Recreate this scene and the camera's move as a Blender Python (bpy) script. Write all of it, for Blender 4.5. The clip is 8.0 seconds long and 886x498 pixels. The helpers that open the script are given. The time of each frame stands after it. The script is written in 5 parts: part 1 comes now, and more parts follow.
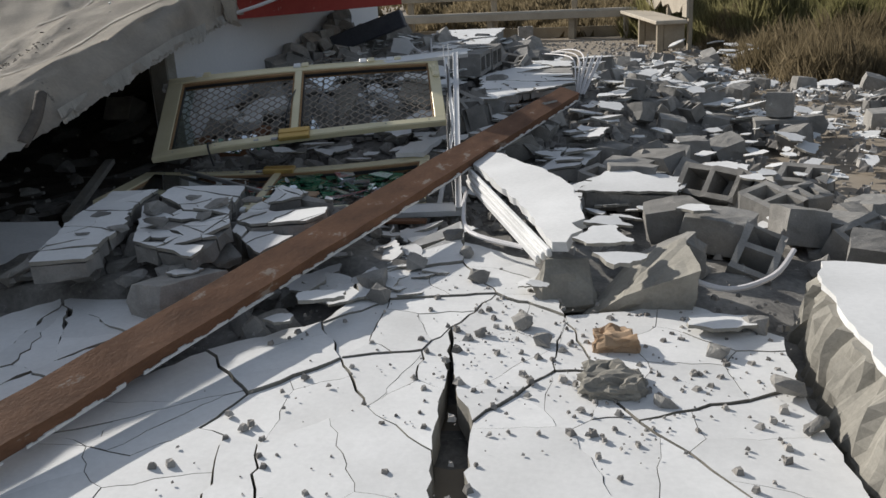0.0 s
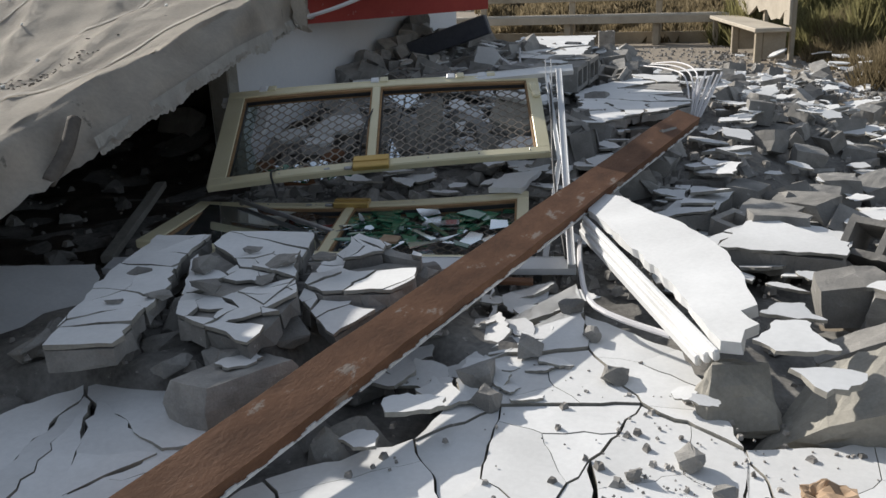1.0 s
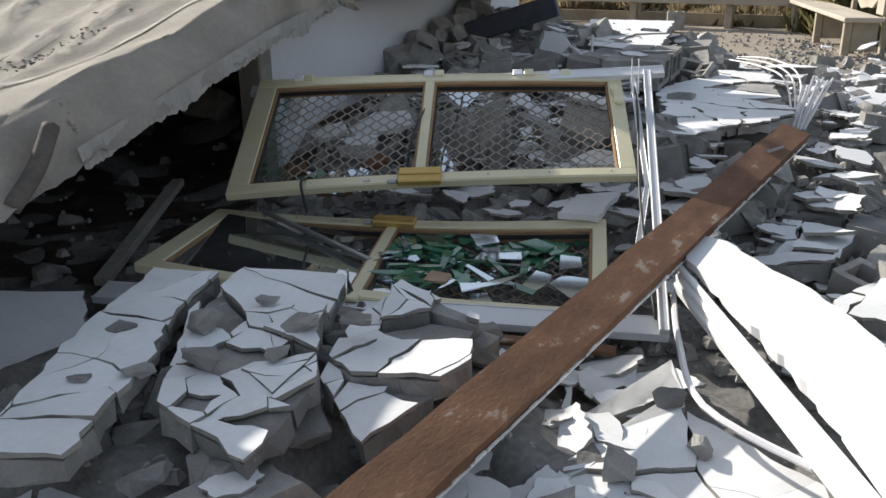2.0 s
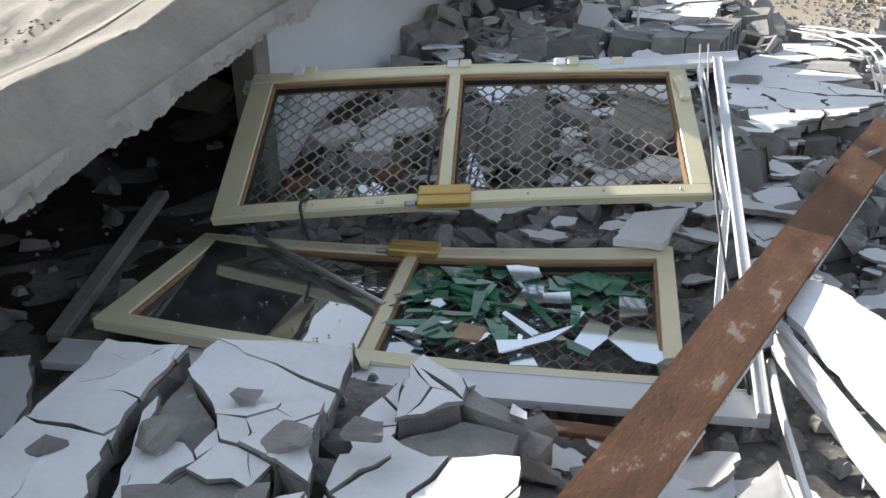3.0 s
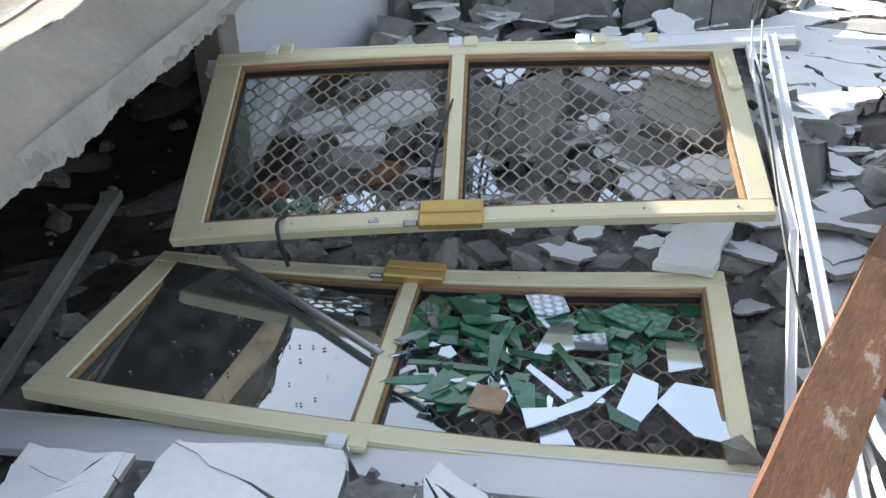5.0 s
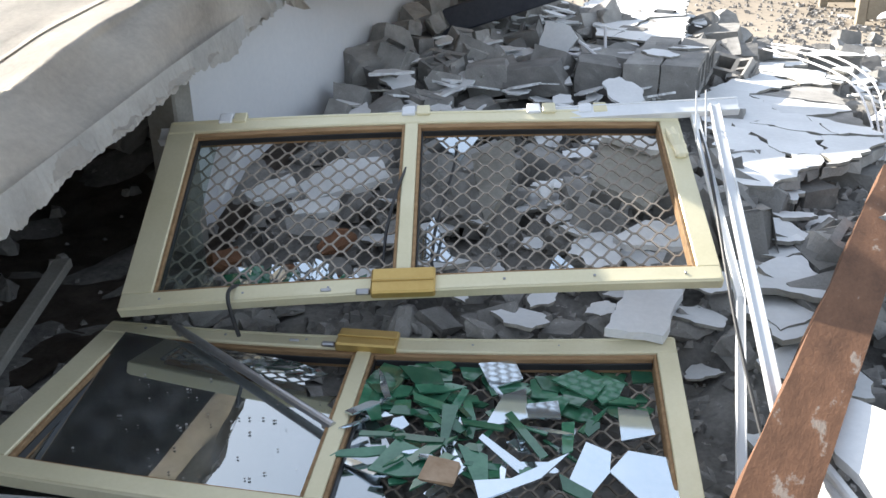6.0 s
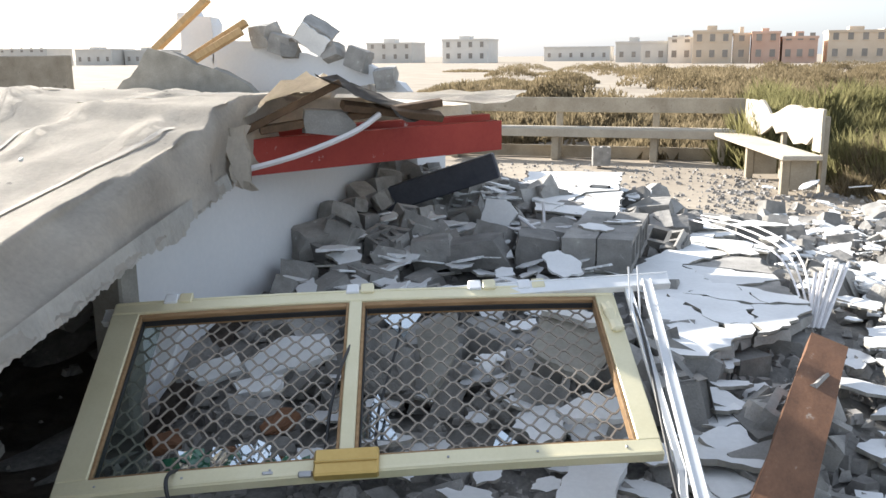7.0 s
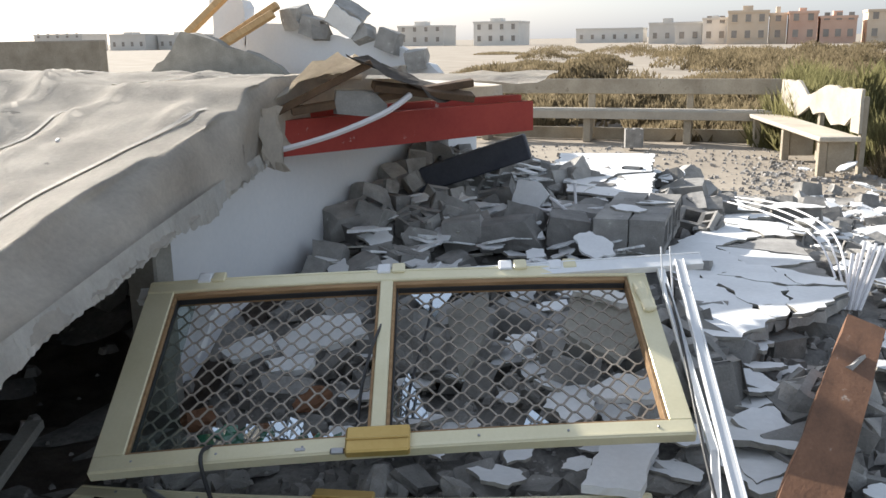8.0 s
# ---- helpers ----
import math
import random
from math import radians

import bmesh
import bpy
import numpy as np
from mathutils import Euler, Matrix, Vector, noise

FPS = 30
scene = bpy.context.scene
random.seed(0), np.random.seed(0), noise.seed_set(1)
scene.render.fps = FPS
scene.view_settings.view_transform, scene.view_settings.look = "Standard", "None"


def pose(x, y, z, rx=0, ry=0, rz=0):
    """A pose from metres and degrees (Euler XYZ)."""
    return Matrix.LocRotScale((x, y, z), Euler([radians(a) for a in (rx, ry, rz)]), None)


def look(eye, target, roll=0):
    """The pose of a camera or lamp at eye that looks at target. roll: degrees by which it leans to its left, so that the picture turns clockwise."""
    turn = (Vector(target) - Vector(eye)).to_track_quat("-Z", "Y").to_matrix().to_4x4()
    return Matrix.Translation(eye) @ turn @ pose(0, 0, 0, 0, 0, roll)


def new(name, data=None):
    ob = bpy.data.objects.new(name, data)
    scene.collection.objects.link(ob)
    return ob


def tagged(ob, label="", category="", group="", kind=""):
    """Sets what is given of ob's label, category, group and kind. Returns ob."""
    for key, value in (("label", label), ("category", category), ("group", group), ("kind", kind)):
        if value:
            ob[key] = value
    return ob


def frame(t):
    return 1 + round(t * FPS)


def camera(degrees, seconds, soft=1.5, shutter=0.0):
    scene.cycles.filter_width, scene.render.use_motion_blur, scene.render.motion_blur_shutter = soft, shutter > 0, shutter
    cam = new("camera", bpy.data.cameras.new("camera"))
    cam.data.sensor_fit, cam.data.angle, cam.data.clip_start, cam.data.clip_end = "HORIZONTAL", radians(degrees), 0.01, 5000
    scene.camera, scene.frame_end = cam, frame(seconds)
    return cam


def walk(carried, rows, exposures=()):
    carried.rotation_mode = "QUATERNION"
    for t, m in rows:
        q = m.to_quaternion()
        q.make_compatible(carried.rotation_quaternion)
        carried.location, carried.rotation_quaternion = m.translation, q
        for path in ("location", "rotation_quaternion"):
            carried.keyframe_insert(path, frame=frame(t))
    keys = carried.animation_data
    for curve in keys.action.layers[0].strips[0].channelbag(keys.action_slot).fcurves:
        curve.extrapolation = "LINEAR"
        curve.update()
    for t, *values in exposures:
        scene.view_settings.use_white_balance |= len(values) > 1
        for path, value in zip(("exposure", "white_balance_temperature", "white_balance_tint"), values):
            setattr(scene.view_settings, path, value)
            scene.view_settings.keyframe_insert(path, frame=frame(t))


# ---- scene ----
cam = camera(54.0, 8.0)
PATH = [
    (0, (1.8, -0.572, 1.473), (1.242, 1.247, 0.857), -3.1),
    (0.5, (1.554, -0.166, 1.483), (0.911, 1.628, 0.876), -1.6),
    (1, (1.29, 0.256, 1.507), (0.614, 2.035, 0.892), -2.4),
    (1.5, (1.093, 0.702, 1.531), (0.348, 2.452, 0.914), -1.2),
    (1.7, (1.03, 0.839, 1.556), (0.272, 2.571, 0.904), 0.1),
    (2.8, (0.591, 1.589, 1.568), (-0.149, 3.296, 0.835), -1.5),
    (3, (0.56, 1.752, 1.584), (-0.227, 3.424, 0.818), -1.4),
    (3.5, (0.425, 2.013, 1.612), (-0.38, 3.66, 0.814), -1.0),
    (4, (0.281, 2.21, 1.611), (-0.469, 3.862, 0.769), 0.6),
    (4.5, (0.202, 2.297, 1.633), (-0.522, 3.923, 0.721), -1.5),
    (5.8, (0.229, 2.339, 1.677), (-0.479, 3.985, 0.789), -0.6),
    (6, (0.233, 2.345, 1.683), (-0.429, 4.059, 0.894), -0.6),
    (6.5, (0.248, 2.327, 1.72), (-0.37, 4.141, 1.147), -0.4),
    (7, (0.276, 2.315, 1.745), (-0.316, 4.176, 1.313), -0.5),
    (7.5, (0.289, 2.313, 1.748), (-0.3, 4.18, 1.336), -1.1),
    (8, (0.276, 2.312, 1.73), (-0.381, 4.143, 1.262), -0.9),
]
EXPOSURES = [(0.0, -0.1), (0.5, 0.0), (1.0, 0.15), (1.5, 0.35), (3.0, 1.05), (3.5, 1.25), (4.0, 1.4), (4.5, 1.55), (5.8, 1.6), (6.0, 1.62), (6.5, 1.5), (7.5, 1.35), (8.0, 1.1)]
walk(cam, [(t, look(eye, target, roll)) for t, eye, target, roll in PATH], EXPOSURES)

# ---- world, sun ----
SUN_EL, SUN_AZ = 24.7, (-0.89, 0.45)
world = bpy.data.worlds.new("world")
scene.world = world
world.use_nodes = True
wn = world.node_tree.nodes
sky = wn.new("ShaderNodeTexSky")
sky.sky_type = 'NISHITA'
sky.sun_disc = False
sky.sun_elevation = radians(SUN_EL)
sky.sun_rotation = math.atan2(SUN_AZ[0], SUN_AZ[1])
sky.dust_density = 2.0
wn["Background"].inputs[1].default_value = 0.085
haze = wn.new("ShaderNodeHueSaturation")
haze.inputs["Saturation"].default_value = 0.65
world.node_tree.links.new(sky.outputs[0], haze.inputs["Color"])
veil = wn.new("ShaderNodeMix")
veil.data_type = 'RGBA'
veil.inputs[0].default_value = 0.3
veil.inputs[7].default_value = (5.4, 6.4, 8.0, 1)
world.node_tree.links.new(haze.outputs[0], veil.inputs[6])
world.node_tree.links.new(veil.outputs[2], wn["Background"].inputs[0])
sun_data = bpy.data.lights.new("sun", 'SUN')
sun_data.energy, sun_data.angle, sun_data.color = 5.0, radians(0.6), (1.0, 0.95, 0.88)
sun = new("sun", sun_data)
sun.matrix_world = look((SUN_AZ[0] * 9, SUN_AZ[1] * 9, 9 * math.tan(radians(SUN_EL))), (0, 0, 0))


# ---- materials ----
def ramp_mat(name, c1, c2, rough=0.85, scale=6.0, fine=60.0, bump=0.3, metal=0.0, spots=None, spot_scale=9.0,
             spot_at=0.62, vary=0.12, stretch=(1, 1, 1), island=False, spec=0.3):
    """Two-tone grainy surface: broad clouds from c1 to c2, fine grain, optional spots of a third colour, small change from piece to piece."""
    m = bpy.data.materials.new(name)
    m.use_nodes = True
    n, k = m.node_tree.nodes, m.node_tree.links.new
    b = n["Principled BSDF"]
    b.inputs["Roughness"].default_value, b.inputs["Metallic"].default_value = rough, metal
    b.inputs["Specular IOR Level"].default_value = spec
    tc, info, mp, add = n.new("ShaderNodeTexCoord"), n.new("ShaderNodeObjectInfo"), n.new("ShaderNodeMapping"), n.new("ShaderNodeVectorMath")
    mul = n.new("ShaderNodeMath")
    mul.operation, mul.inputs[1].default_value = 'MULTIPLY', 37.0
    k(info.outputs["Random"], mul.inputs[0])
    k(tc.outputs["Object"], add.inputs[0])
    k(mul.outputs[0], add.inputs[1])
    mp.inputs["Scale"].default_value = stretch
    k(add.outputs[0], mp.inputs[0])
    big, small = n.new("ShaderNodeTexNoise"), n.new("ShaderNodeTexNoise")
    big.inputs["Scale"].default_value, big.inputs["Detail"].default_value = scale, 5
    small.inputs["Scale"].default_value, small.inputs["Detail"].default_value = fine, 6
    small.inputs["Roughness"].default_value = 0.65
    for t in (big, small):
        k(mp.outputs[0], t.inputs["Vector"])
    r = n.new("ShaderNodeValToRGB")
    r.color_ramp.elements[0].position, r.color_ramp.elements[1].position = 0.32, 0.68
    r.color_ramp.elements[0].color, r.color_ramp.elements[1].color = (*c1, 1), (*c2, 1)
    mixf = n.new("ShaderNodeMix")
    mixf.inputs[0].default_value = 0.35
    k(big.outputs[0], mixf.inputs[2])
    k(small.outputs[0], mixf.inputs[3])
    k(mixf.outputs[0], r.inputs[0])
    col = r.outputs[0]
    if spots:
        s = n.new("ShaderNodeTexNoise")
        s.inputs["Scale"].default_value, s.inputs["Detail"].default_value = spot_scale, 8
        s.inputs["Roughness"].default_value = 0.7
        k(mp.outputs[0], s.inputs["Vector"])
        sr = n.new("ShaderNodeValToRGB")
        sr.color_ramp.elements[0].position, sr.color_ramp.elements[1].position = spot_at, spot_at + 0.04
        k(s.outputs[0], sr.inputs[0])
        mx = n.new("ShaderNodeMix")
        mx.data_type = 'RGBA'
        k(sr.outputs[0], mx.inputs[0])
        k(col, mx.inputs[6])
        mx.inputs[7].default_value = (*spots, 1)
        col = mx.outputs[2]
    hsv, mr = n.new("ShaderNodeHueSaturation"), n.new("ShaderNodeMapRange")
    mr.inputs["To Min"].default_value, mr.inputs["To Max"].default_value = 1 - vary, 1 + vary
    if island:
        geo = n.new("ShaderNodeNewGeometry")
        k(geo.outputs["Random Per Island"], mr.inputs[0])
    else:
        k(info.outputs["Random"], mr.inputs[0])
    k(mr.outputs[0], hsv.inputs["Value"])
    k(col, hsv.inputs["Color"])
    k(hsv.outputs[0], b.inputs["Base Color"])
    if bump:
        bp = n.new("ShaderNodeBump")
        bp.inputs["Strength"].default_value, bp.inputs["Distance"].default_value = bump, 0.01
        k(mixf.outputs[0], bp.inputs["Height"])
        k(bp.outputs[0], b.inputs["Normal"])
    return m


M_PLASTER = ramp_mat("white_plaster", (0.62, 0.62, 0.61), (0.8, 0.8, 0.79), 0.7, 3.0, 45, 0.12, spots=(0.42, 0.41, 0.38), spot_scale=22, spot_at=0.73, vary=0.05)
M_PAINT = ramp_mat("white_wall_paint", (0.62, 0.63, 0.64), (0.72, 0.72, 0.72), 0.75, 1.2, 30, 0.1, spots=(0.5, 0.49, 0.46), spot_scale=6, spot_at=0.75, vary=0.03)
M_BLOCK = ramp_mat("grey_concrete_block", (0.19, 0.183, 0.17), (0.36, 0.345, 0.32), 0.95, 8.0, 110, 1.0, spots=(0.5, 0.48, 0.45), spot_scale=16, spot_at=0.64, vary=0.22)
M_CEMENT = ramp_mat("cement_render", (0.2, 0.19, 0.165), (0.37, 0.35, 0.305), 0.95, 5.0, 70, 0.6, spots=(0.18, 0.16, 0.13), spot_scale=11, spot_at=0.68, vary=0.12)
M_RUBBLE = ramp_mat("rubble_dust", (0.1, 0.095, 0.088), (0.32, 0.305, 0.28), 1.0, 5.0, 40, 1.0, spots=(0.4, 0.38, 0.35), spot_scale=18, spot_at=0.62, vary=0.0)
M_BITS = ramp_mat("small_rubble", (0.17, 0.16, 0.15), (0.4, 0.38, 0.35), 0.95, 9.0, 60, 0.6, vary=0.35, island=True)
M_SAND = ramp_mat("sandy_ground", (0.23, 0.193, 0.15), (0.36, 0.312, 0.248), 1.0, 0.35, 9.0, 0.9, spots=(0.2, 0.17, 0.13), spot_scale=2.2, spot_at=0.66, vary=0.0)
M_ROOF = ramp_mat("roof_membrane", (0.42, 0.38, 0.325), (0.66, 0.605, 0.52), 0.9, 3.4, 45, 1.0, spots=(0.28, 0.255, 0.22), spot_scale=4.5, spot_at=0.65, vary=0.0)
# brown soil with the void's shade mixed into the colour
M_SHADED_SOIL = ramp_mat("dark_soil", (0.06, 0.048, 0.04), (0.17, 0.14, 0.115), 0.95, 7, 45, 0.8, vary=0.0)
M_ROOFEDGE = ramp_mat("torn_insulation", (0.5, 0.48, 0.44), (0.7, 0.68, 0.63), 0.9, 9, 70, 0.5)
M_SEAM = ramp_mat("lap_seam_felt", (0.48, 0.45, 0.41), (0.62, 0.59, 0.54), 0.9, 6, 60, 0.6)
# dark tone: painted shade of the void and fold, roof underside, dirt crumbs
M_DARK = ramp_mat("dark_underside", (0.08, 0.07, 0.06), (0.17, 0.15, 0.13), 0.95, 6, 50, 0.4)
M_GOLD = ramp_mat("champagne_aluminium", (0.62, 0.56, 0.36), (0.72, 0.66, 0.46), 0.42, 4.0, 80, 0.05, metal=0.15, spots=(0.5, 0.44, 0.33), spot_scale=30, spot_at=0.7, vary=0.03, spec=0.5)
M_BRASS = ramp_mat("gold_lock_case", (0.5, 0.33, 0.1), (0.6, 0.42, 0.15), 0.4, 6.0, 60, 0.05, metal=0.6, spec=0.5)
M_WOODEDGE = ramp_mat("brown_rebate", (0.2, 0.12, 0.06), (0.36, 0.23, 0.12), 0.8, 8.0, 60, 0.3, stretch=(1, 6, 6))
M_WHITEMETAL = ramp_mat("white_coated_metal", (0.62, 0.63, 0.63), (0.72, 0.73, 0.74), 0.4, 3.0, 50, 0.08, spots=(0.45, 0.43, 0.4), spot_scale=12, spot_at=0.7, spec=0.5)
M_MESH = ramp_mat("expanded_metal", (0.22, 0.19, 0.155), (0.38, 0.33, 0.275), 0.6, 20, 90, 0.1, metal=0.3)
M_RUST = ramp_mat("worn_brown_paint", (0.1, 0.05, 0.028), (0.22, 0.11, 0.06), 0.75, 7.0, 70, 0.5, spots=(0.31, 0.25, 0.2), spot_scale=7, spot_at=0.6, stretch=(0.6, 1.3, 1.3), spec=0.25)
M_RED = ramp_mat("red_oxide_paint", (0.26, 0.025, 0.02), (0.36, 0.05, 0.035), 0.6, 4.0, 50, 0.15, spots=(0.5, 0.36, 0.32), spot_scale=5, spot_at=0.63)
M_SLATE = ramp_mat("dark_grey_casing", (0.035, 0.04, 0.055), (0.08, 0.085, 0.1), 0.6, 5.0, 50, 0.2, spots=(0.3, 0.29, 0.27), spot_scale=9, spot_at=0.68)
M_PVC = ramp_mat("white_plastic_conduit", (0.62, 0.6, 0.6), (0.74, 0.72, 0.72), 0.45, 6, 40, 0.05, spec=0.5)
M_CABLE = ramp_mat("black_cable", (0.015, 0.015, 0.016), (0.03, 0.03, 0.03), 0.5, 9, 60, 0.0, spec=0.5)
M_STEEL = ramp_mat("bare_steel", (0.32, 0.32, 0.33), (0.45, 0.45, 0.46), 0.35, 8, 60, 0.05, metal=0.8)
M_WOOD = ramp_mat("raw_timber", (0.38, 0.24, 0.11), (0.55, 0.37, 0.19), 0.75, 5.0, 40, 0.2, stretch=(5, 5, 0.6))
M_DARKWOOD = ramp_mat("dark_batten", (0.06, 0.04, 0.025), (0.16, 0.1, 0.06), 0.85, 8.0, 60, 0.3)
M_OLDWOOD = ramp_mat("weathered_bench_timber", (0.25, 0.21, 0.155), (0.44, 0.385, 0.3), 0.85, 3.0, 40, 0.3, spots=(0.24, 0.2, 0.15), spot_scale=6, spot_at=0.62, vary=0.1)
# paler bench timber: cream boards, and sunlight painted on the fence seat
M_PLANK = ramp_mat("pale_worn_plank", (0.34, 0.3, 0.24), (0.5, 0.45, 0.37), 0.85, 3.0, 40, 0.3, spots=(0.34, 0.3, 0.24), spot_scale=6, spot_at=0.66, vary=0.1)
M_PAPER = ramp_mat("crumpled_paper", (0.3, 0.2, 0.12), (0.48, 0.35, 0.24), 0.9, 14, 60, 0.5)


def leaf_mat(name, c1, c2):
    """Thin leaves: half of the light passes through."""
    m = ramp_mat(name, c1, c2, 0.9, 1.5, 12, 0.0, vary=0.4, island=True)
    n, k = m.node_tree.nodes, m.node_tree.links.new
    tl, mx = n.new("ShaderNodeBsdfTranslucent"), n.new("ShaderNodeMixShader")
    k(n["Hue/Saturation/Value"].outputs[0], tl.inputs[0])
    mx.inputs[0].default_value = 0.5
    k(n["Principled BSDF"].outputs[0], mx.inputs[1])
    k(tl.outputs[0], mx.inputs[2])
    k(mx.outputs[0], n["Material Output"].inputs[0])
    return m


M_LEAF = leaf_mat("dry_scrub", (0.1, 0.08, 0.045), (0.25, 0.2, 0.125))
M_REED = leaf_mat("green_reed", (0.1, 0.1, 0.04), (0.26, 0.235, 0.115))
M_TAN = ramp_mat("tan_house_render", (0.64, 0.5, 0.36), (0.74, 0.61, 0.47), 0.9, 0.4, 8, 0.0, vary=0.12)
M_TERRA = ramp_mat("terracotta_house_render", (0.6, 0.38, 0.28), (0.68, 0.47, 0.36), 0.9, 0.4, 8, 0.0, vary=0.1)
M_PALE = ramp_mat("pale_house_render", (0.62, 0.58, 0.52), (0.7, 0.66, 0.6), 0.9, 0.4, 8, 0.0, vary=0.12)
# window tone lifted to stand for haze over the distance
M_WINDOW = ramp_mat("dusty_window_glass", (0.24, 0.21, 0.18), (0.32, 0.28, 0.24), 0.2, 1, 8, 0.0, spec=0.6)


def glass_mat(name, tint, reflect, clear, film=0.3):
    """Sun-control glass: part mirror coating, part tinted see-through, part dust."""
    m = bpy.data.materials.new(name)
    m.use_nodes = True
    n, k = m.node_tree.nodes, m.node_tree.links.new
    n.remove(n["Principled BSDF"])
    tr, gl, di = n.new("ShaderNodeBsdfTransparent"), n.new("ShaderNodeBsdfGlossy"), n.new("ShaderNodeBsdfDiffuse")
    tr.inputs[0].default_value = (*clear, 1)
    di.inputs[0].default_value = (*tint, 1)
    gl.inputs[0].default_value, gl.inputs["Roughness"].default_value = (0.9, 0.95, 0.97, 1), 0.01
    dust, r = n.new("ShaderNodeTexNoise"), n.new("ShaderNodeMapRange")
    dust.inputs["Scale"].default_value, dust.inputs["Detail"].default_value = 14, 8
    r.inputs["From Min"].default_value, r.inputs["From Max"].default_value = 0.45, 0.8
    r.inputs["To Min"].default_value, r.inputs["To Max"].default_value = film * 0.3, film
    tc = n.new("ShaderNodeTexCoord")
    k(tc.outputs["Object"], dust.inputs["Vector"])
    k(dust.outputs[0], r.inputs[0])
    a, b = n.new("ShaderNodeMixShader"), n.new("ShaderNodeMixShader")
    k(r.outputs[0], a.inputs[0])
    k(tr.outputs[0], a.inputs[1])
    k(di.outputs[0], a.inputs[2])
    fr, pw, ad = n.new("ShaderNodeLayerWeight"), n.new("ShaderNodeMath"), n.new("ShaderNodeMath")
    fr.inputs[0].default_value = 0.5
    pw.operation, pw.inputs[1].default_value = 'POWER', 3.5
    ad.operation, ad.inputs[1].default_value = 'ADD', reflect
    k(fr.outputs["Facing"], pw.inputs[0])
    k(pw.outputs[0], ad.inputs[0])
    k(ad.outputs[0], b.inputs[0])
    k(a.outputs[0], b.inputs[1])
    k(gl.outputs[0], b.inputs[2])
    k(b.outputs[0], n["Material Output"].inputs[0])
    return m


M_GLASS = glass_mat("reflective_door_glass", (0.24, 0.25, 0.25), 0.42, (0.4, 0.46, 0.44), 0.7)
M_CLEAR = glass_mat("dusty_clear_glass", (0.3, 0.31, 0.3), 0.005, (0.84, 0.89, 0.87), 0.1)
M_SHARD = ramp_mat("green_glass_shard", (0.018, 0.1, 0.055), (0.07, 0.2, 0.115), 0.06, 9, 50, 0.0, vary=0.3, spec=0.9)
M_SHARDSKY = ramp_mat("mirror_coated_shard", (0.66, 0.75, 0.8), (0.78, 0.84, 0.88), 0.07, 6, 50, 0.0, metal=0.85, vary=0.06, spec=0.9)


# ---- builders ----
rnd = random.Random(7)


def mesh_of(name, bm, material, smooth=False):
    me = bpy.data.meshes.new(name)
    bmesh.ops.recalc_face_normals(bm, faces=bm.faces[:])
    bm.to_mesh(me)
    bm.free()
    me.materials.append(material)
    if smooth:
        me.shade_smooth()
    return me


def thing(name, bm, material, m=None, label="", category="", group="", kind="", smooth=False):
    ob = new(name, mesh_of(name, bm, material, smooth))
    if m is not None:
        ob.matrix_world = m
    return tagged(ob, label, category, group, kind)


def part(name, bm, material, parent, label="", m=None, smooth=False):
    ob = new(name, mesh_of(name, bm, material, smooth))
    ob.parent = parent
    if m is not None:
        ob.matrix_basis = m
    return tagged(ob, label)


def shared(name, me, parent, m):
    ob = new(name, me)
    ob.parent, ob.matrix_basis = parent, m
    return ob


def empty(name, m, label, category, group="", kind=""):
    ob = new(name)
    ob.empty_display_size = 0.05
    ob.matrix_world = m
    return tagged(ob, label, category, group, kind)


def box(bm, x0, y0, z0, x1, y1, z1, bevel=0.0, m=None):
    r = bmesh.ops.create_cube(bm, size=1)
    vs = r["verts"]
    for v in vs:
        v.co = Vector(((x0 + x1) / 2 + v.co.x * (x1 - x0), (y0 + y1) / 2 + v.co.y * (y1 - y0), (z0 + z1) / 2 + v.co.z * (z1 - z0)))
    if bevel:
        es = list({e for v in vs for e in v.link_edges})
        out = bmesh.ops.bevel(bm, geom=es, offset=bevel, segments=1, affect='EDGES')
        vs = list({v for f in out["faces"] for v in f.verts} | {v for v in vs if v.is_valid})
    if m is not None:
        for v in vs:
            v.co = m @ v.co
    return vs


def one_box(x0, y0, z0, x1, y1, z1, bevel=0.004):
    bm = bmesh.new()
    box(bm, x0, y0, z0, x1, y1, z1, bevel)
    return bm


def tube(points, radius, sides=6):
    """A smooth pipe through the points."""
    bm = bmesh.new()
    pts = [Vector(p) for p in points]
    fine = []
    for i in range(len(pts) - 1):
        a, b = pts[max(i - 1, 0)], pts[i]
        c, d = pts[i + 1], pts[min(i + 2, len(pts) - 1)]
        steps = 5 if len(pts) > 2 else 1
        for s in range(steps):
            t = s / steps
            fine.append(0.5 * (2 * b + (c - a) * t + (2 * a - 5 * b + 4 * c - d) * t * t + (3 * b - a - 3 * c + d) * t ** 3))
    fine.append(pts[-1])
    rings = []
    for i, p in enumerate(fine):
        way = (fine[min(i + 1, len(fine) - 1)] - fine[max(i - 1, 0)]).normalized()
        q = way.to_track_quat('Z', 'Y')
        rings.append([bm.verts.new(p + q @ Vector((radius * math.cos(6.2832 * s / sides), radius * math.sin(6.2832 * s / sides), 0))) for s in range(sides)])
    for a, b in zip(rings, rings[1:]):
        for s in range(sides):
            bm.faces.new((a[s], a[(s + 1) % sides], b[(s + 1) % sides], b[s]))
    bm.faces.new(rings[0])
    bm.faces.new(rings[-1])
    return bm


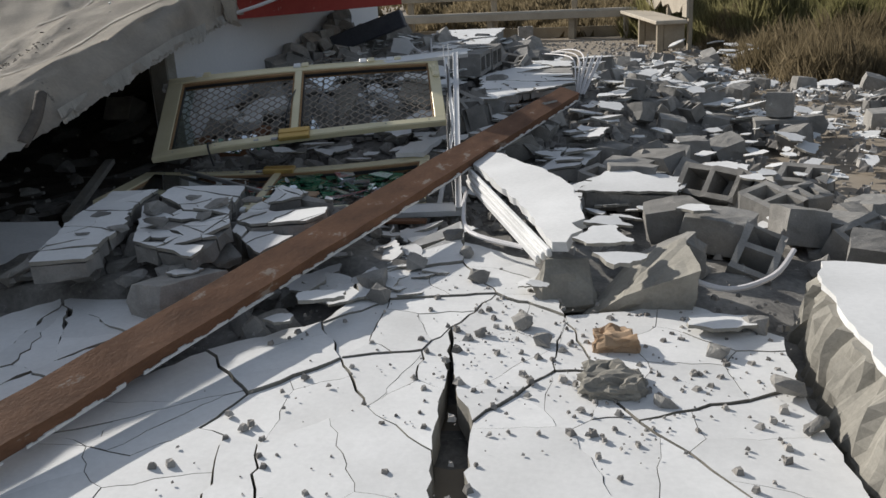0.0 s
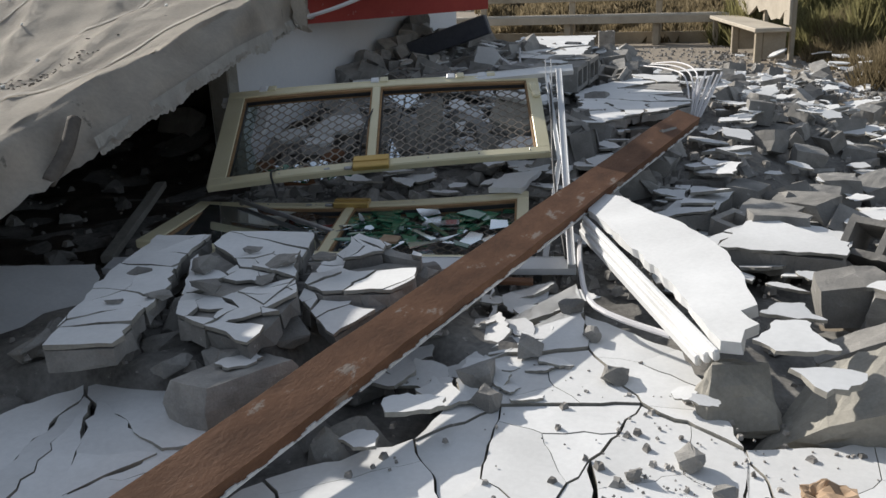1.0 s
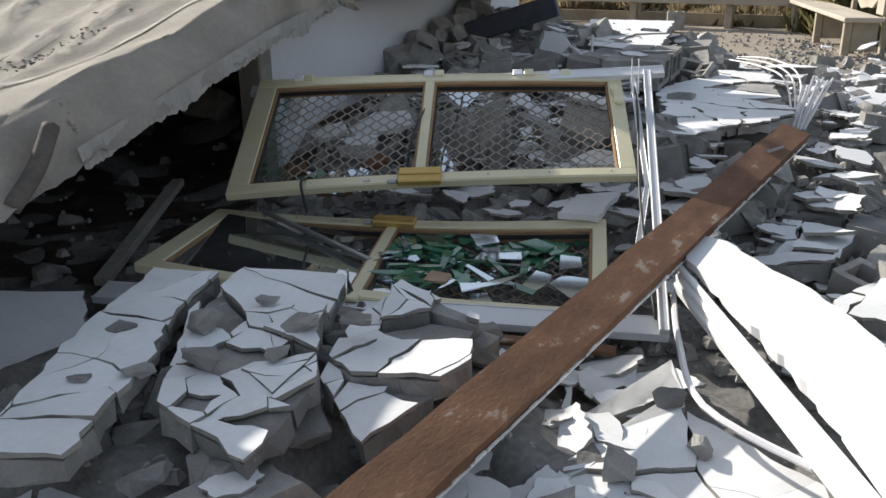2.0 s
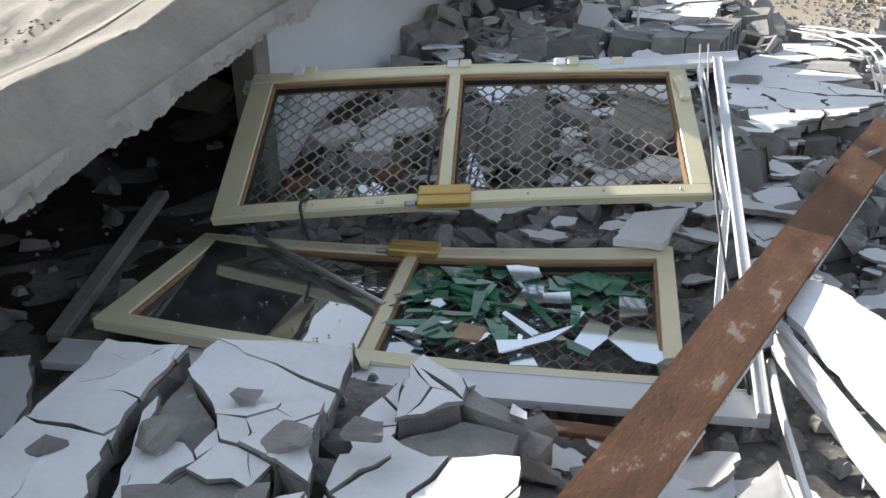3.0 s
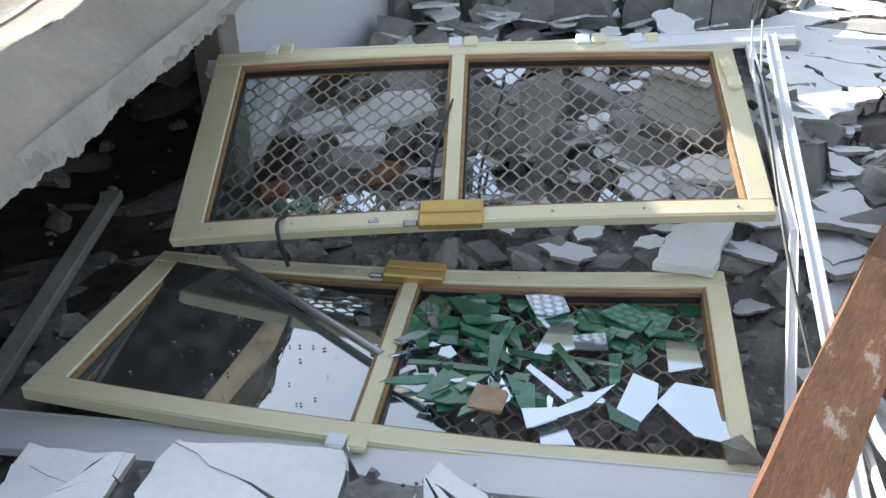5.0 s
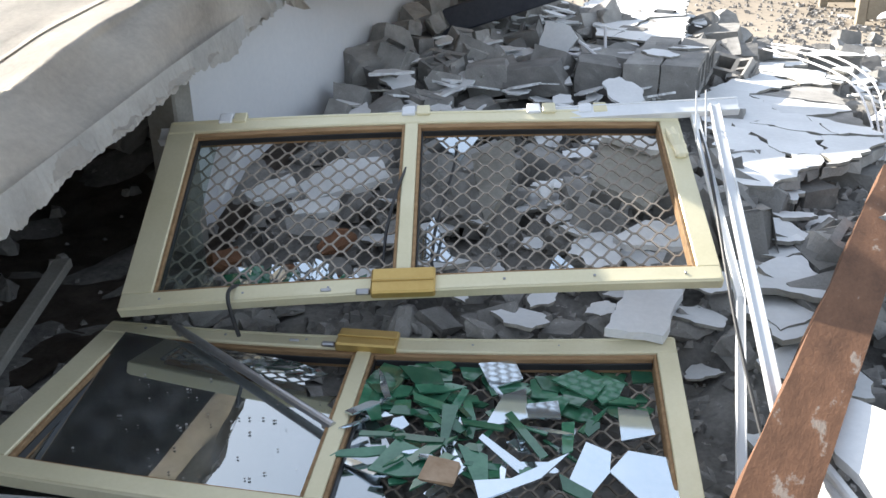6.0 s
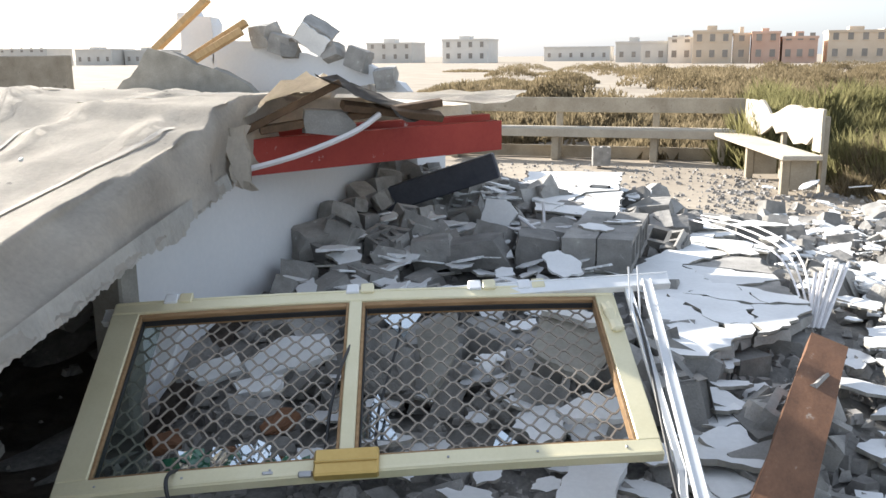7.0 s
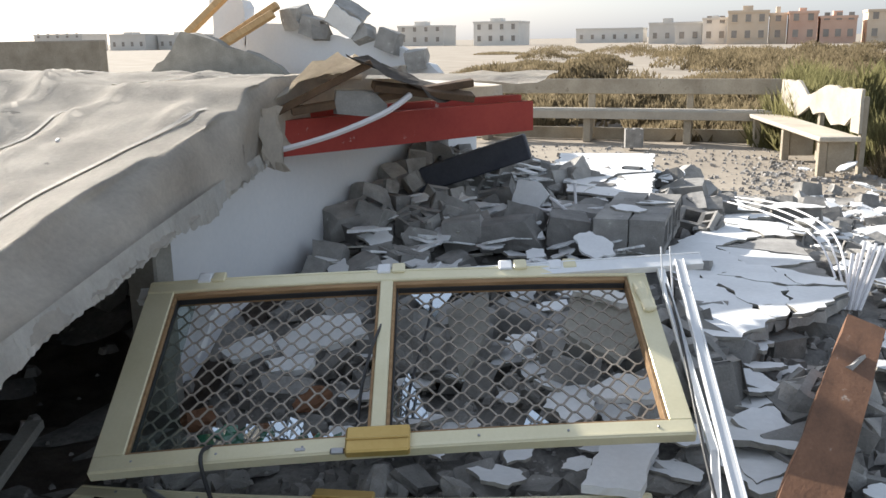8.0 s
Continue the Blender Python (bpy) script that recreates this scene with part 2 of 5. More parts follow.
def jag(poly, amp, step, seed=0):
    """The outline with its edges broken into small uneven steps; a shared edge breaks alike from both sides."""
    out = []
    for i, a in enumerate(poly):
        b = poly[(i + 1) % len(poly)]
        flip = (round(a[0], 4), round(a[1], 4)) > (round(b[0], 4), round(b[1], 4))
        p, q = (b, a) if flip else (a, b)
        d = math.dist(a, b)
        cnt = max(1, int(d / step))
        r = random.Random(hash((round(p[0], 3), round(p[1], 3), round(q[0], 3), round(q[1], 3), seed)))
        mids = []
        for s in range(1, cnt):
            t = (s + r.uniform(-0.3, 0.3)) / cnt
            o = r.uniform(-amp, amp)
            mids.append((p[0] + (q[0] - p[0]) * t - (q[1] - p[1]) / d * o, p[1] + (q[1] - p[1]) * t + (q[0] - p[0]) / d * o))
        out.append(a)
        out += mids[::-1] if flip else mids
    return out


def inset(poly, by):
    cx, cy = sum(p[0] for p in poly) / len(poly), sum(p[1] for p in poly) / len(poly)
    out = []
    for x, y in poly:
        d = math.hypot(x - cx, y - cy) + 1e-6
        k = max(0.5, 1 - by / d)
        out.append((cx + (x - cx) * k, cy + (y - cy) * k))
    return out


def slab_bm(poly, z0, z1, chip=0.012, seed=0):
    """A plate with an uneven broken edge: the lower outline is set in and out at random."""
    r = random.Random(seed)
    bm = bmesh.new()
    top = [bm.verts.new((x, y, z1)) for x, y in poly]
    low = [bm.verts.new((x + r.uniform(-chip, chip), y + r.uniform(-chip, chip), z0 + r.uniform(-0.2, 0.2) * (z1 - z0))) for x, y in poly]
    n = len(poly)
    bm.faces.new(top)
    bm.faces.new(low[::-1])
    for i in range(n):
        bm.faces.new((top[i], low[i], low[(i + 1) % n], top[(i + 1) % n]))
    return bm


def crumbly_bm(poly, z0, z1, amp, seed=0, lean=0.0):
    """A thick broken piece: ragged sides in several uneven layers that lean out towards the foot."""
    bm = bmesh.new()
    cx, cy = sum(p[0] for p in poly) / len(poly), sum(p[1] for p in poly) / len(poly)
    rings, levels = [], 7
    for k in range(levels):
        t = k / (levels - 1)
        ring = []
        for x, y in poly:
            d = Vector((x - cx, y - cy)).normalized()
            q = Vector((x * 7, y * 7, t * 2.2 + seed))
            o = amp * (noise.noise(q) + 0.6 * noise.noise(q * 2.7)) + lean * (1 - t) - (amp * 0.5 if k == levels - 1 else 0)
            ring.append(bm.verts.new((x + d.x * o, y + d.y * o, z0 + (z1 - z0) * t)))
        rings.append(ring)
    n = len(poly)
    for a, b in zip(rings, rings[1:]):
        for i in range(n):
            bm.faces.new((a[i], a[(i + 1) % n], b[(i + 1) % n], b[i]))
    bm.faces.new(rings[-1])
    bm.faces.new(rings[0][::-1])
    return bm


def two_tone(ob, side):
    """Broken sides and underside of a plate take the second material; its old face keeps the first."""
    ob.data.materials.append(side)
    for f in ob.data.polygons:
        f.material_index = 0 if f.index == 0 else 1
    return ob


def voronoi(outline, sites):
    """Cuts an outline into the cells of its sites."""
    cells = []
    for i, s in enumerate(sites):
        poly = list(outline)
        for j, o in enumerate(sites):
            if j == i or not poly:
                continue
            nx, ny = o[0] - s[0], o[1] - s[1]
            c = (o[0] ** 2 + o[1] ** 2 - s[0] ** 2 - s[1] ** 2) / 2
            out = []
            for k, a in enumerate(poly):
                b = poly[(k + 1) % len(poly)]
                da, db = a[0] * nx + a[1] * ny - c, b[0] * nx + b[1] * ny - c
                if da <= 0:
                    out.append(a)
                if (da < 0 < db) or (db < 0 < da):
                    t = da / (da - db)
                    out.append((a[0] + (b[0] - a[0]) * t, a[1] + (b[1] - a[1]) * t))
            poly = out
        if len(poly) > 2:
            cells.append(poly)
    return cells


def chunk_bm(r, sx, sy, sz, n=14):
    """A broken lump: the hull of random points in a rough box."""
    bm = bmesh.new()
    for _ in range(n):
        v = Vector((r.uniform(-1, 1), r.uniform(-1, 1), r.uniform(-1, 1)))
        v *= 1 / max(abs(v.x), abs(v.y), abs(v.z)) * r.uniform(0.75, 1)
        bm.verts.new((v.x * sx / 2, v.y * sy / 2, v.z * sz / 2))
    out = bmesh.ops.convex_hull(bm, input=bm.verts[:])
    bmesh.ops.delete(bm, geom=[v for v in bm.verts if not v.link_faces], context='VERTS')
    return bm


def rough(bm, cuts=2, amp=0.008, scale=22.0):
    """Breaks up flat faces into an uneven fracture surface."""
    bmesh.ops.subdivide_edges(bm, edges=bm.edges[:], cuts=cuts, use_grid_fill=True)
    bm.normal_update()
    off = Vector((len(bm.verts), amp * 1000, 3))
    for v in bm.verts:
        v.co += v.normal * amp * (noise.noise(v.co * scale + off) + 0.6 * noise.noise(v.co * scale * 2.6 + off))
    return bm


def hollow_block_bm(length=0.4, width=0.2, height=0.2, holes=2, broken=0.0, seed=0):
    """A concrete block with its cavities open along z; broken > 0 bites the far end off unevenly."""
    bm = bmesh.new()
    xs, wall = [-length / 2], 0.033
    span = (length - wall * (holes + 1)) / max(holes, 1)
    for h in range(holes):
        xs += [-length / 2 + wall + h * (span + wall), -length / 2 + (wall + span) * (h + 1)]
    xs.append(length / 2)
    ys = [-width / 2, -width / 2 + wall, width / 2 - wall, width / 2]
    g = {(i, j, k): bm.verts.new((x, y, z)) for i, x in enumerate(xs) for j, y in enumerate(ys) for k, z in enumerate((-height / 2, height / 2))}
    solid = lambda i, j: 0 <= i < len(xs) - 1 and 0 <= j < 3 and not (i % 2 == 1 and j == 1)
    for i in range(len(xs) - 1):
        for j in range(3):
            if not solid(i, j):
                continue
            bm.faces.new([g[i, j, 1], g[i + 1, j, 1], g[i + 1, j + 1, 1], g[i, j + 1, 1]])
            bm.faces.new([g[i, j, 0], g[i, j + 1, 0], g[i + 1, j + 1, 0], g[i + 1, j, 0]])
            for di, dj, a, b in ((-1, 0, (i, j), (i, j + 1)), (1, 0, (i + 1, j), (i + 1, j + 1)), (0, -1, (i, j), (i + 1, j)), (0, 1, (i, j + 1), (i + 1, j + 1))):
                if not solid(i + di, j + dj):
                    bm.faces.new([g[a[0], a[1], 0], g[b[0], b[1], 0], g[b[0], b[1], 1], g[a[0], a[1], 1]])
    r = random.Random(seed)
    for v in bm.verts:
        if broken and v.co.x > length / 2 - 0.01:
            v.co.x -= r.uniform(0, broken)
            v.co.z += r.uniform(-0.02, 0.02)
        v.co += Vector((r.uniform(-1, 1), r.uniform(-1, 1), r.uniform(-1, 1))) * 0.004
    bmesh.ops.recalc_face_normals(bm, faces=bm.faces[:])
    return bm


def solid_block_bm(r, l=0.4, w=0.2, h=0.2):
    """A block broken across: a box with chipped corners and one ragged end."""
    bm = bmesh.new()
    bmesh.ops.create_cube(bm, size=1)
    bmesh.ops.subdivide_edges(bm, edges=bm.edges[:], cuts=1, use_grid_fill=True)
    for v in bm.verts:
        corner = abs(v.co.x) > 0.4 and abs(v.co.y) > 0.4 and abs(v.co.z) > 0.4
        k = r.uniform(0.88, 1.0) if corner else r.uniform(0.985, 1.01)
        v.co = Vector((v.co.x * l * k, v.co.y * w * k, v.co.z * h * k))
        if v.co.x > 0.3 * l:
            v.co.x -= r.uniform(0, 0.22) * l
    return bm


def plan_pose(x, y, z, rz=0, rx=0, ry=0):
    return pose(x, y, z, rx, ry, rz)


def basis_pose(o, u, w):
    """A pose with origin o, local x along u and local y close to w."""
    u = Vector(u).normalized()
    w = Vector(w)
    w = (w - u * w.dot(u)).normalized()
    return Matrix.Translation(o) @ Matrix((u, w, u.cross(w))).transposed().to_4x4()


# where the two fallen door leaves lie: origin at a corner, x along the long side
UP = basis_pose((-1.734, 4.387, 0.336), (0.9478, 0.3153, 0.0484), (-0.3051, 0.8518, 0.4259))
LOW = basis_pose((-1.656, 3.641, 0.178), (0.9674, 0.2523, -0.0237), (-0.2509, 0.9667, 0.0502))


def leaf_height(x, y, gap):
    """The height at which rubble ends below the door leaves."""
    top = 9.0
    for m, deep in ((UP, 0.13), (LOW, 0.0)):
        o, n = m.translation, m.col[2]
        z = o.z - (n.x * (x - o.x) + n.y * (y - o.y)) / n.z
        q = m.inverted() @ Vector((x, y, z))
        if -0.12 < q.x < 2.12 and -0.1 < q.y < 0.98:
            top = min(top, z - gap - deep)
    return top


HILLS = [(0.8, 2, -0.05), (-0.9, 2.9, 0.22), (-0.4, 3.3, 0.2), (0.2, 4.2, 0.02), (1.2, 3.2, 0.03), (1.6, 4.5, -0.04), (2, 6, -0.02),
         (3, 8, -0.02), (-0.8, 5, 0.12), (-0.5, 6, 0.26), (0.6, 6.6, 0.26), (-1.5, 7, 0.25), (-1.4, 8, 0.4), (-0.4, 8, 0.45), (-0.5, 9.5, 0.45),
         (0.7, 8.2, 0.25), (0.8, 10, 0.1), (0, 11.5, 0.0), (-2, 10.5, 0.3), (-3, 8, 0.4), (1.8, 9, 0), (3, 11, -0.05), (-2.5, 5, 0.05),
         (-2.2, 3, 0.0), (-2.15, 6.8, 0.38), (-2.12, 7.3, 0.65), (-2.1, 7.8, 0.86), (-2.05, 8.6, 0.9), (-1.75, 7.6, 0.5), (-1.6, 8.7, 0.6), (0.35, 6.8, 0.37), (0.6, 7.3, 0.37), (0.55, 7.9, 0.37), (4, 5, -0.05), (1, 0, -0.05), (-2, 0, -0.05)]


def mound(x, y):
    tot = ws = 0.0
    for hx, hy, hz in HILLS:
        w = 1 / (0.15 + (x - hx) ** 2 + (y - hy) ** 2) ** 2
        tot, ws = tot + w * hz, ws + w
    z = tot / ws
    if (-0.3 < x < 2.3 and y < 3.1) or (-1.2 < x < 0.2 and y < 2.4):
        z = min(z, 0.01)
    return z


# ---- large structure ----
def ground_sheet():
    bm = bmesh.new()
    xs = [-3000, -600, -200, -80, -40, -20, -10, -5, 0, 5, 10, 20, 40, 80, 200, 600, 3000]
    ys = [-60, -20, -8, 0, 5, 10, 14, 20, 28, 40, 60, 90, 130, 200, 400, 1000, 4000]
    g = [[bm.verts.new((x, y, -0.06 + (0.05 * noise.noise(Vector((x, y, 0)) * 0.13) if abs(x) < 90 and y < 130 else 0))) for x in xs] for y in ys]
    for j in range(len(ys) - 1):
        for i in range(len(xs) - 1):
            bm.faces.new((g[j][i], g[j][i + 1], g[j + 1][i + 1], g[j + 1][i]))
    return thing("ground", bm, M_SAND, label="pale sandy desert ground reaching to the houses", category="ground", kind="structure")


ground_sheet()


def mound_sheet():
    bm = bmesh.new()
    nx, ny = 90, 150
    g = []
    for j in range(ny + 1):
        y = -1.0 + 14.0 * j / ny
        rowv = []
        for i in range(nx + 1):
            x = -4.5 + 8.5 * i / nx
            p = Vector((x, y, 0))
            z = mound(x, y) + 0.05 * noise.noise(p * 2.3) + 0.035 * noise.noise(p * 7.0)
            rim = min(x + 4.5, 3.3 - 0.12 * (y - 3) - x, y - 1.2, 13.0 - y) - 0.35 - 0.5 * noise.noise(p * 0.9)
            k = min(max(rim / 0.4, 0), 1)
            rowv.append(bm.verts.new((x, y, min(z * k - 0.14 * (1 - k), leaf_height(x, y, 0.13)))))
        g.append(rowv)
    for j in range(ny):
        for i in range(nx):
            bm.faces.new((g[j][i], g[j][i + 1], g[j + 1][i + 1], g[j + 1][i]))
    return thing("rubble_mound", bm, M_RUBBLE, label="grey heap of crushed concrete and dust", category="rubble", kind="stuff", smooth=True)


mound_sheet()

# fallen wall, painted face up, cracked into plates
PLAN = dict(A=(0.87, 2.51), B=(0.99, 1.99), b=(1.03, 1.99), C=(1.07, 1.59), c=(1.14, 1.79), D=(1.17, 1.20), d=(1.25, 1.20), F=(1.26, 2.05), G=(1.34, 2.20),
            g=(1.47, 2.22), H=(0.97, 2.89), I=(0.82, 2.28), J=(0.71, 2.24), K=(0.54, 2.16), L=(0.32, 1.84), M=(0.28, 1.59), N=(0.16, 1.39), O=(-0.10, 0.96),
            P=(0.59, 2.32), Q=(0.52, 2.76), R=(0.40, 1.56), S=(0.57, 1.06), T=(1.53, 2.08), U=(1.65, 1.89), V=(1.80, 1.74), W=(2.17, 1.26), X=(2.15, 2.20), Y=(2.32, 1.38),
            e=(0.32, 2.48), f=(0.37, 3.10), h=(0.17, 3.81), i=(0.54, 3.91), j=(0.64, 3.60), k=(1.06, 3.34), l=(1.30, 2.69), m=(1.79, 2.87), n=(2.13, 2.59), o=(0.52, 1.53),
            p=(0.74, 1.07), q=(0.77, 1.82), r=(-0.02, 2.14), s=(-0.38, 1.47), t=(0.37, 3.24), u=(0.72, 3.27), v=(0.88, 2.04))
PIECES = ["LMNsr", "NsOSRM", "eKLr", "RSpo", "MRoqKL", "opDCqo", "CBvq", "BAIv", "vIJKq", "IAHQPJ", "JPK", "PQeK", "HQfu", "fuijth", "uHlkj", "AbFGlH", "bcF",
          "cdWVUTgGF", "gTUXnml", "UVWYX", "lGg", "fQe"]
fallen = empty("fallen_wall", pose(0, 0, 0), "white painted wall lying flat, cracked into plates", "fallen wall")
for i, keys in enumerate(PIECES):
    poly = [PLAN[c] for c in dict.fromkeys(keys)]
    area = sum(a[0] * b[1] - b[0] * a[1] for a, b in zip(poly, poly[1:] + poly[:1]))
    if area < 0:
        poly = poly[::-1]
    size = abs(area) / 2
    rough_edge = inset(jag(poly, 0.012, 0.06), 0.004)
    cx, cy = sum(p[0] for p in poly) / len(poly), sum(p[1] for p in poly) / len(poly)
    z1 = 0.1 + rnd.uniform(-0.008, 0.008) + (0.015 if cy > 2.9 else 0)
    t = pose(cx, cy, z1, rnd.uniform(-0.6, 0.6), rnd.uniform(-0.6, 0.6), 0)
    marks = [(cx + rnd.uniform(-0.35, 0.35), cy + rnd.uniform(-0.35, 0.35)) for _ in range(1 + int(size / 0.07))]
    for j, cell in enumerate(voronoi(rough_edge, marks) if len(marks) > 1 else [rough_edge]):
        if len(marks) > 1:
            cell = inset(jag(cell, 0.01, 0.05, 3), 0.0016)
        pl = part("wall_plate", slab_bm([(x - cx, y - cy) for x, y in cell], -0.12, rnd.uniform(-0.002, 0.002), 0.004, i), M_PLASTER, fallen, m=t)
        two_tone(pl, M_CEMENT)


def plates(name, outline, count, thick, at, tilt, seed, label, lift=0.02, gap=0.006, flakes=3, amp=0.014, step=0.05, drop=0.1, bare=0.14, sites=None):
    """Fallen blockwork: broken grey blocks that have shifted, with thin painted plaster left on them in cracked flakes."""
    r = random.Random(seed)
    xs, ys = [p[0] for p in outline], [p[1] for p in outline]
    if sites is None:
        sites = [(r.uniform(min(xs), max(xs)), r.uniform(min(ys), max(ys))) for _ in range(count)]
    mx, my = sum(xs) / len(xs), sum(ys) / len(ys)
    owner = empty(name, pose(mx, my, 0) @ at, label, "fallen wall")
    outline, sites = [(x - mx, y - my) for x, y in outline], [(x - mx, y - my) for x, y in sites]
    for i, cell in enumerate(voronoi(outline, sites)):
        if r.random() < drop:
            continue
        cx, cy = sum(p[0] for p in cell) / len(cell), sum(p[1] for p in cell) / len(cell)
        t = pose(cx, cy, r.uniform(-lift, lift), r.uniform(-tilt, tilt), r.uniform(-tilt, tilt), r.uniform(-2, 2))
        own = [(x - cx, y - cy) for x, y in cell]
        back = inset(jag(own, amp * 0.7, 0.06, seed), gap * r.uniform(1.0, 3.0))
        part("block_piece", slab_bm(back, -thick, -0.019, 0.014, seed + i), M_BLOCK, owner, "grey broken blockwork", m=t)
        rx, ry = [p[0] for p in own], [p[1] for p in own]
        marks = [(r.uniform(min(rx), max(rx)), r.uniform(min(ry), max(ry))) for _ in range(r.randint(1, flakes))]
        for j, sub in enumerate(voronoi(own, marks)):
            if r.random() < bare:
                continue
            poly = inset(jag(sub, amp, step, seed), gap * r.uniform(0.25, 1.2))
            fx, fy = sum(p[0] for p in poly) / len(poly), sum(p[1] for p in poly) / len(poly)
            ob = part("plaster_skin", slab_bm([(x - fx, y - fy) for x, y in poly], -0.015, 0, 0.004, seed + j), M_PLASTER, owner,
                      m=t @ pose(fx, fy, r.uniform(0, 0.006), r.uniform(-1.5, 1.5), r.uniform(-1.5, 1.5), r.uniform(-2, 2)))
            two_tone(ob, M_CEMENT)
    return owner


# shaded cracked wall pieces beside the beam
plates("fallen_wall", [(-1.05, 1.3), (-0.28, 1.35), (-0.12, 1.95), (-0.38, 2.5), (-0.8, 2.6), (-1.0, 2.15)], 5, 0.16, pose(0, 0, 0.165), 0.8, 11, "white painted wall piece lying beside the beam, cracked", 0.004, 0.003, 4, drop=0.0, bare=0.0)
plates("fallen_wall", [(-0.86, 2.22), (-0.64, 2.3), (-0.78, 2.75), (-0.95, 3.08), (-1.02, 3.42), (-1.28, 3.36), (-1.14, 2.88)], 8, 0.08, pose(0, 0, 0.4), 1.4, 22, "long white painted wall strip on broken blocks", 0.006, 0.0025, 4, drop=0, bare=0.03)
plates("fallen_wall", [(-0.64, 2.62), (-0.27, 2.5), (-0.3, 2.9), (-0.48, 3.2), (-0.6, 3.62), (-0.98, 3.5), (-0.93, 3.12), (-0.75, 2.8)], 16, 0.09, pose(0, 0, 0.375, 2, 0), 3.0, 23, "shattered white painted wall on broken blocks by the door", 0.014, 0.003, 6, drop=0.04, bare=0.14)
plates("fallen_wall", [(-0.36, 3.0), (-0.1, 2.78), (0.04, 3.22), (-0.06, 3.56), (-0.42, 3.68), (-0.47, 3.4)], 9, 0.1, pose(0, 0, 0.32, 2, 2), 6.0, 31, "shattered white painted wall on broken blocks by the door", 0.03, 0.008, 4, bare=0.12)
plates("fallen_wall", [(-1.3, 2.2), (-1.38, 2.75), (-1.6, 3.3), (-1.78, 3.48), (-2.1, 3.15), (-1.75, 2.3)], 2, 0.12, pose(0, 0, 0.14, 0, 14), 2.0, 29, "grey smooth wall fragment in the roof's shade", 0.01, 0.006, 2, drop=0, bare=0)
# collapsed wall running away behind the door
plates("fallen_wall", [(0.16, 6.0), (0.3, 6.02), (0.4, 6.3), (0.58, 6.45), (0.78, 6.85), (0.66, 7.5), (0.5, 8.5), (0.08, 8.55), (-0.2, 7.5), (0.0, 6.6)], 0, 0.07, pose(0, 0, 0.49), 1.6, 47, "long white painted wall lying cracked beyond the door", 0.012, 0.005, 3, drop=0.0, amp=0.03, bare=0.06,
       sites=[(0.12, 6.55), (0.02, 7.35), (0.16, 8.15), (0.6, 6.7), (0.5, 7.05), (0.62, 7.3), (0.42, 7.5), (0.5, 7.9), (0.4, 8.3), (0.36, 6.7)])
plates("fallen_wall", [(0.8, 5.75), (1.02, 5.6), (1.18, 6.1), (1.06, 6.65), (0.92, 6.6)], 6, 0.14, pose(0, 0, 0.19, 2, 2), 2, 53, "white painted wall corner at the beam end", 0.012, 0.008, 3)
plates("fallen_wall", [(-0.95, 8.35), (-0.34, 8.22), (-0.55, 10.1), (-1.35, 9.9)], 2, 0.14, pose(0, 0, 0.7, 3, 0), 0.8, 61, "large flat white wall panel on the heap", 0.006, 0.005, 3, drop=0, bare=0)
plates("fallen_wall", [(0.0, 8.9), (0.65, 8.6), (0.85, 9.6), (0.2, 10.2)], 12, 0.12, pose(0, 0, 0.4), 6, 67, "shattered white wall pieces on the far heap", 0.04, 0.012, 3, drop=0.1, bare=0.2)
plates("fallen_wall", [(1.1, 4.05), (1.65, 4.15), (1.75, 4.85), (1.3, 5.0), (1.05, 4.6)], 6, 0.12, pose(0, 0, 0.17, 2, 0), 3, 71, "white painted wall pieces among the blocks", 0.02, 0.012, 3, bare=0.15)
plates("fallen_wall", [(0.68, 4.85), (1.06, 5.0), (1.16, 5.45), (0.81, 5.5)], 4, 0.12, pose(0, 0, 0.2, 2, 0), 6, 73, "white painted wall pieces among the blocks", 0.03, 0.012, 3, bare=0.2)


# ---- the steel door and its frame ----
def diamond_mesh(w, h, cell_w=0.085, cell_h=0.074, strand=0.0032):
    """Expanded metal: rows of six-sided openings between thin strands."""
    bm = bmesh.new()
    rows, cols = int(h / (cell_h / 2)), int(w / cell_w) + 1

    def strip(a, b):
        a = (min(max(a[0], 0), w), min(max(a[1], 0), h))
        b = (min(max(b[0], 0), w), min(max(b[1], 0), h))
        d = Vector((b[0] - a[0], b[1] - a[1], 0))
        if d.length < 0.004:
            return
        nrm = Vector((-d.y, d.x, 0)).normalized() * strand
        p, q = Vector((*a, 0)), Vector((*b, 0))
        lo = [bm.verts.new(v) for v in (p - nrm, q - nrm, q + nrm, p + nrm)]
        hi = [bm.verts.new(v + Vector((0, 0, 0.005))) for v in (p - nrm, q - nrm, q + nrm, p + nrm)]
        bm.faces.new(hi)
        bm.faces.new(lo[::-1])
        for i in range(4):
            bm.faces.new((lo[i], lo[(i + 1) % 4], hi[(i + 1) % 4], hi[i]))
    flat = cell_w * 0.09
    for rr in range(rows):
        y = rr * cell_h / 2
        off = (rr % 2) * cell_w / 2
        for cc in range(-1, cols):
            x = cc * cell_w + off
            strip((x - flat, y), (x + flat, y))
            strip((x + flat, y), (x + cell_w / 2 - flat, y + cell_h / 2))
            strip((x - flat, y), (x - cell_w / 2 + flat, y + cell_h / 2))
    return bm


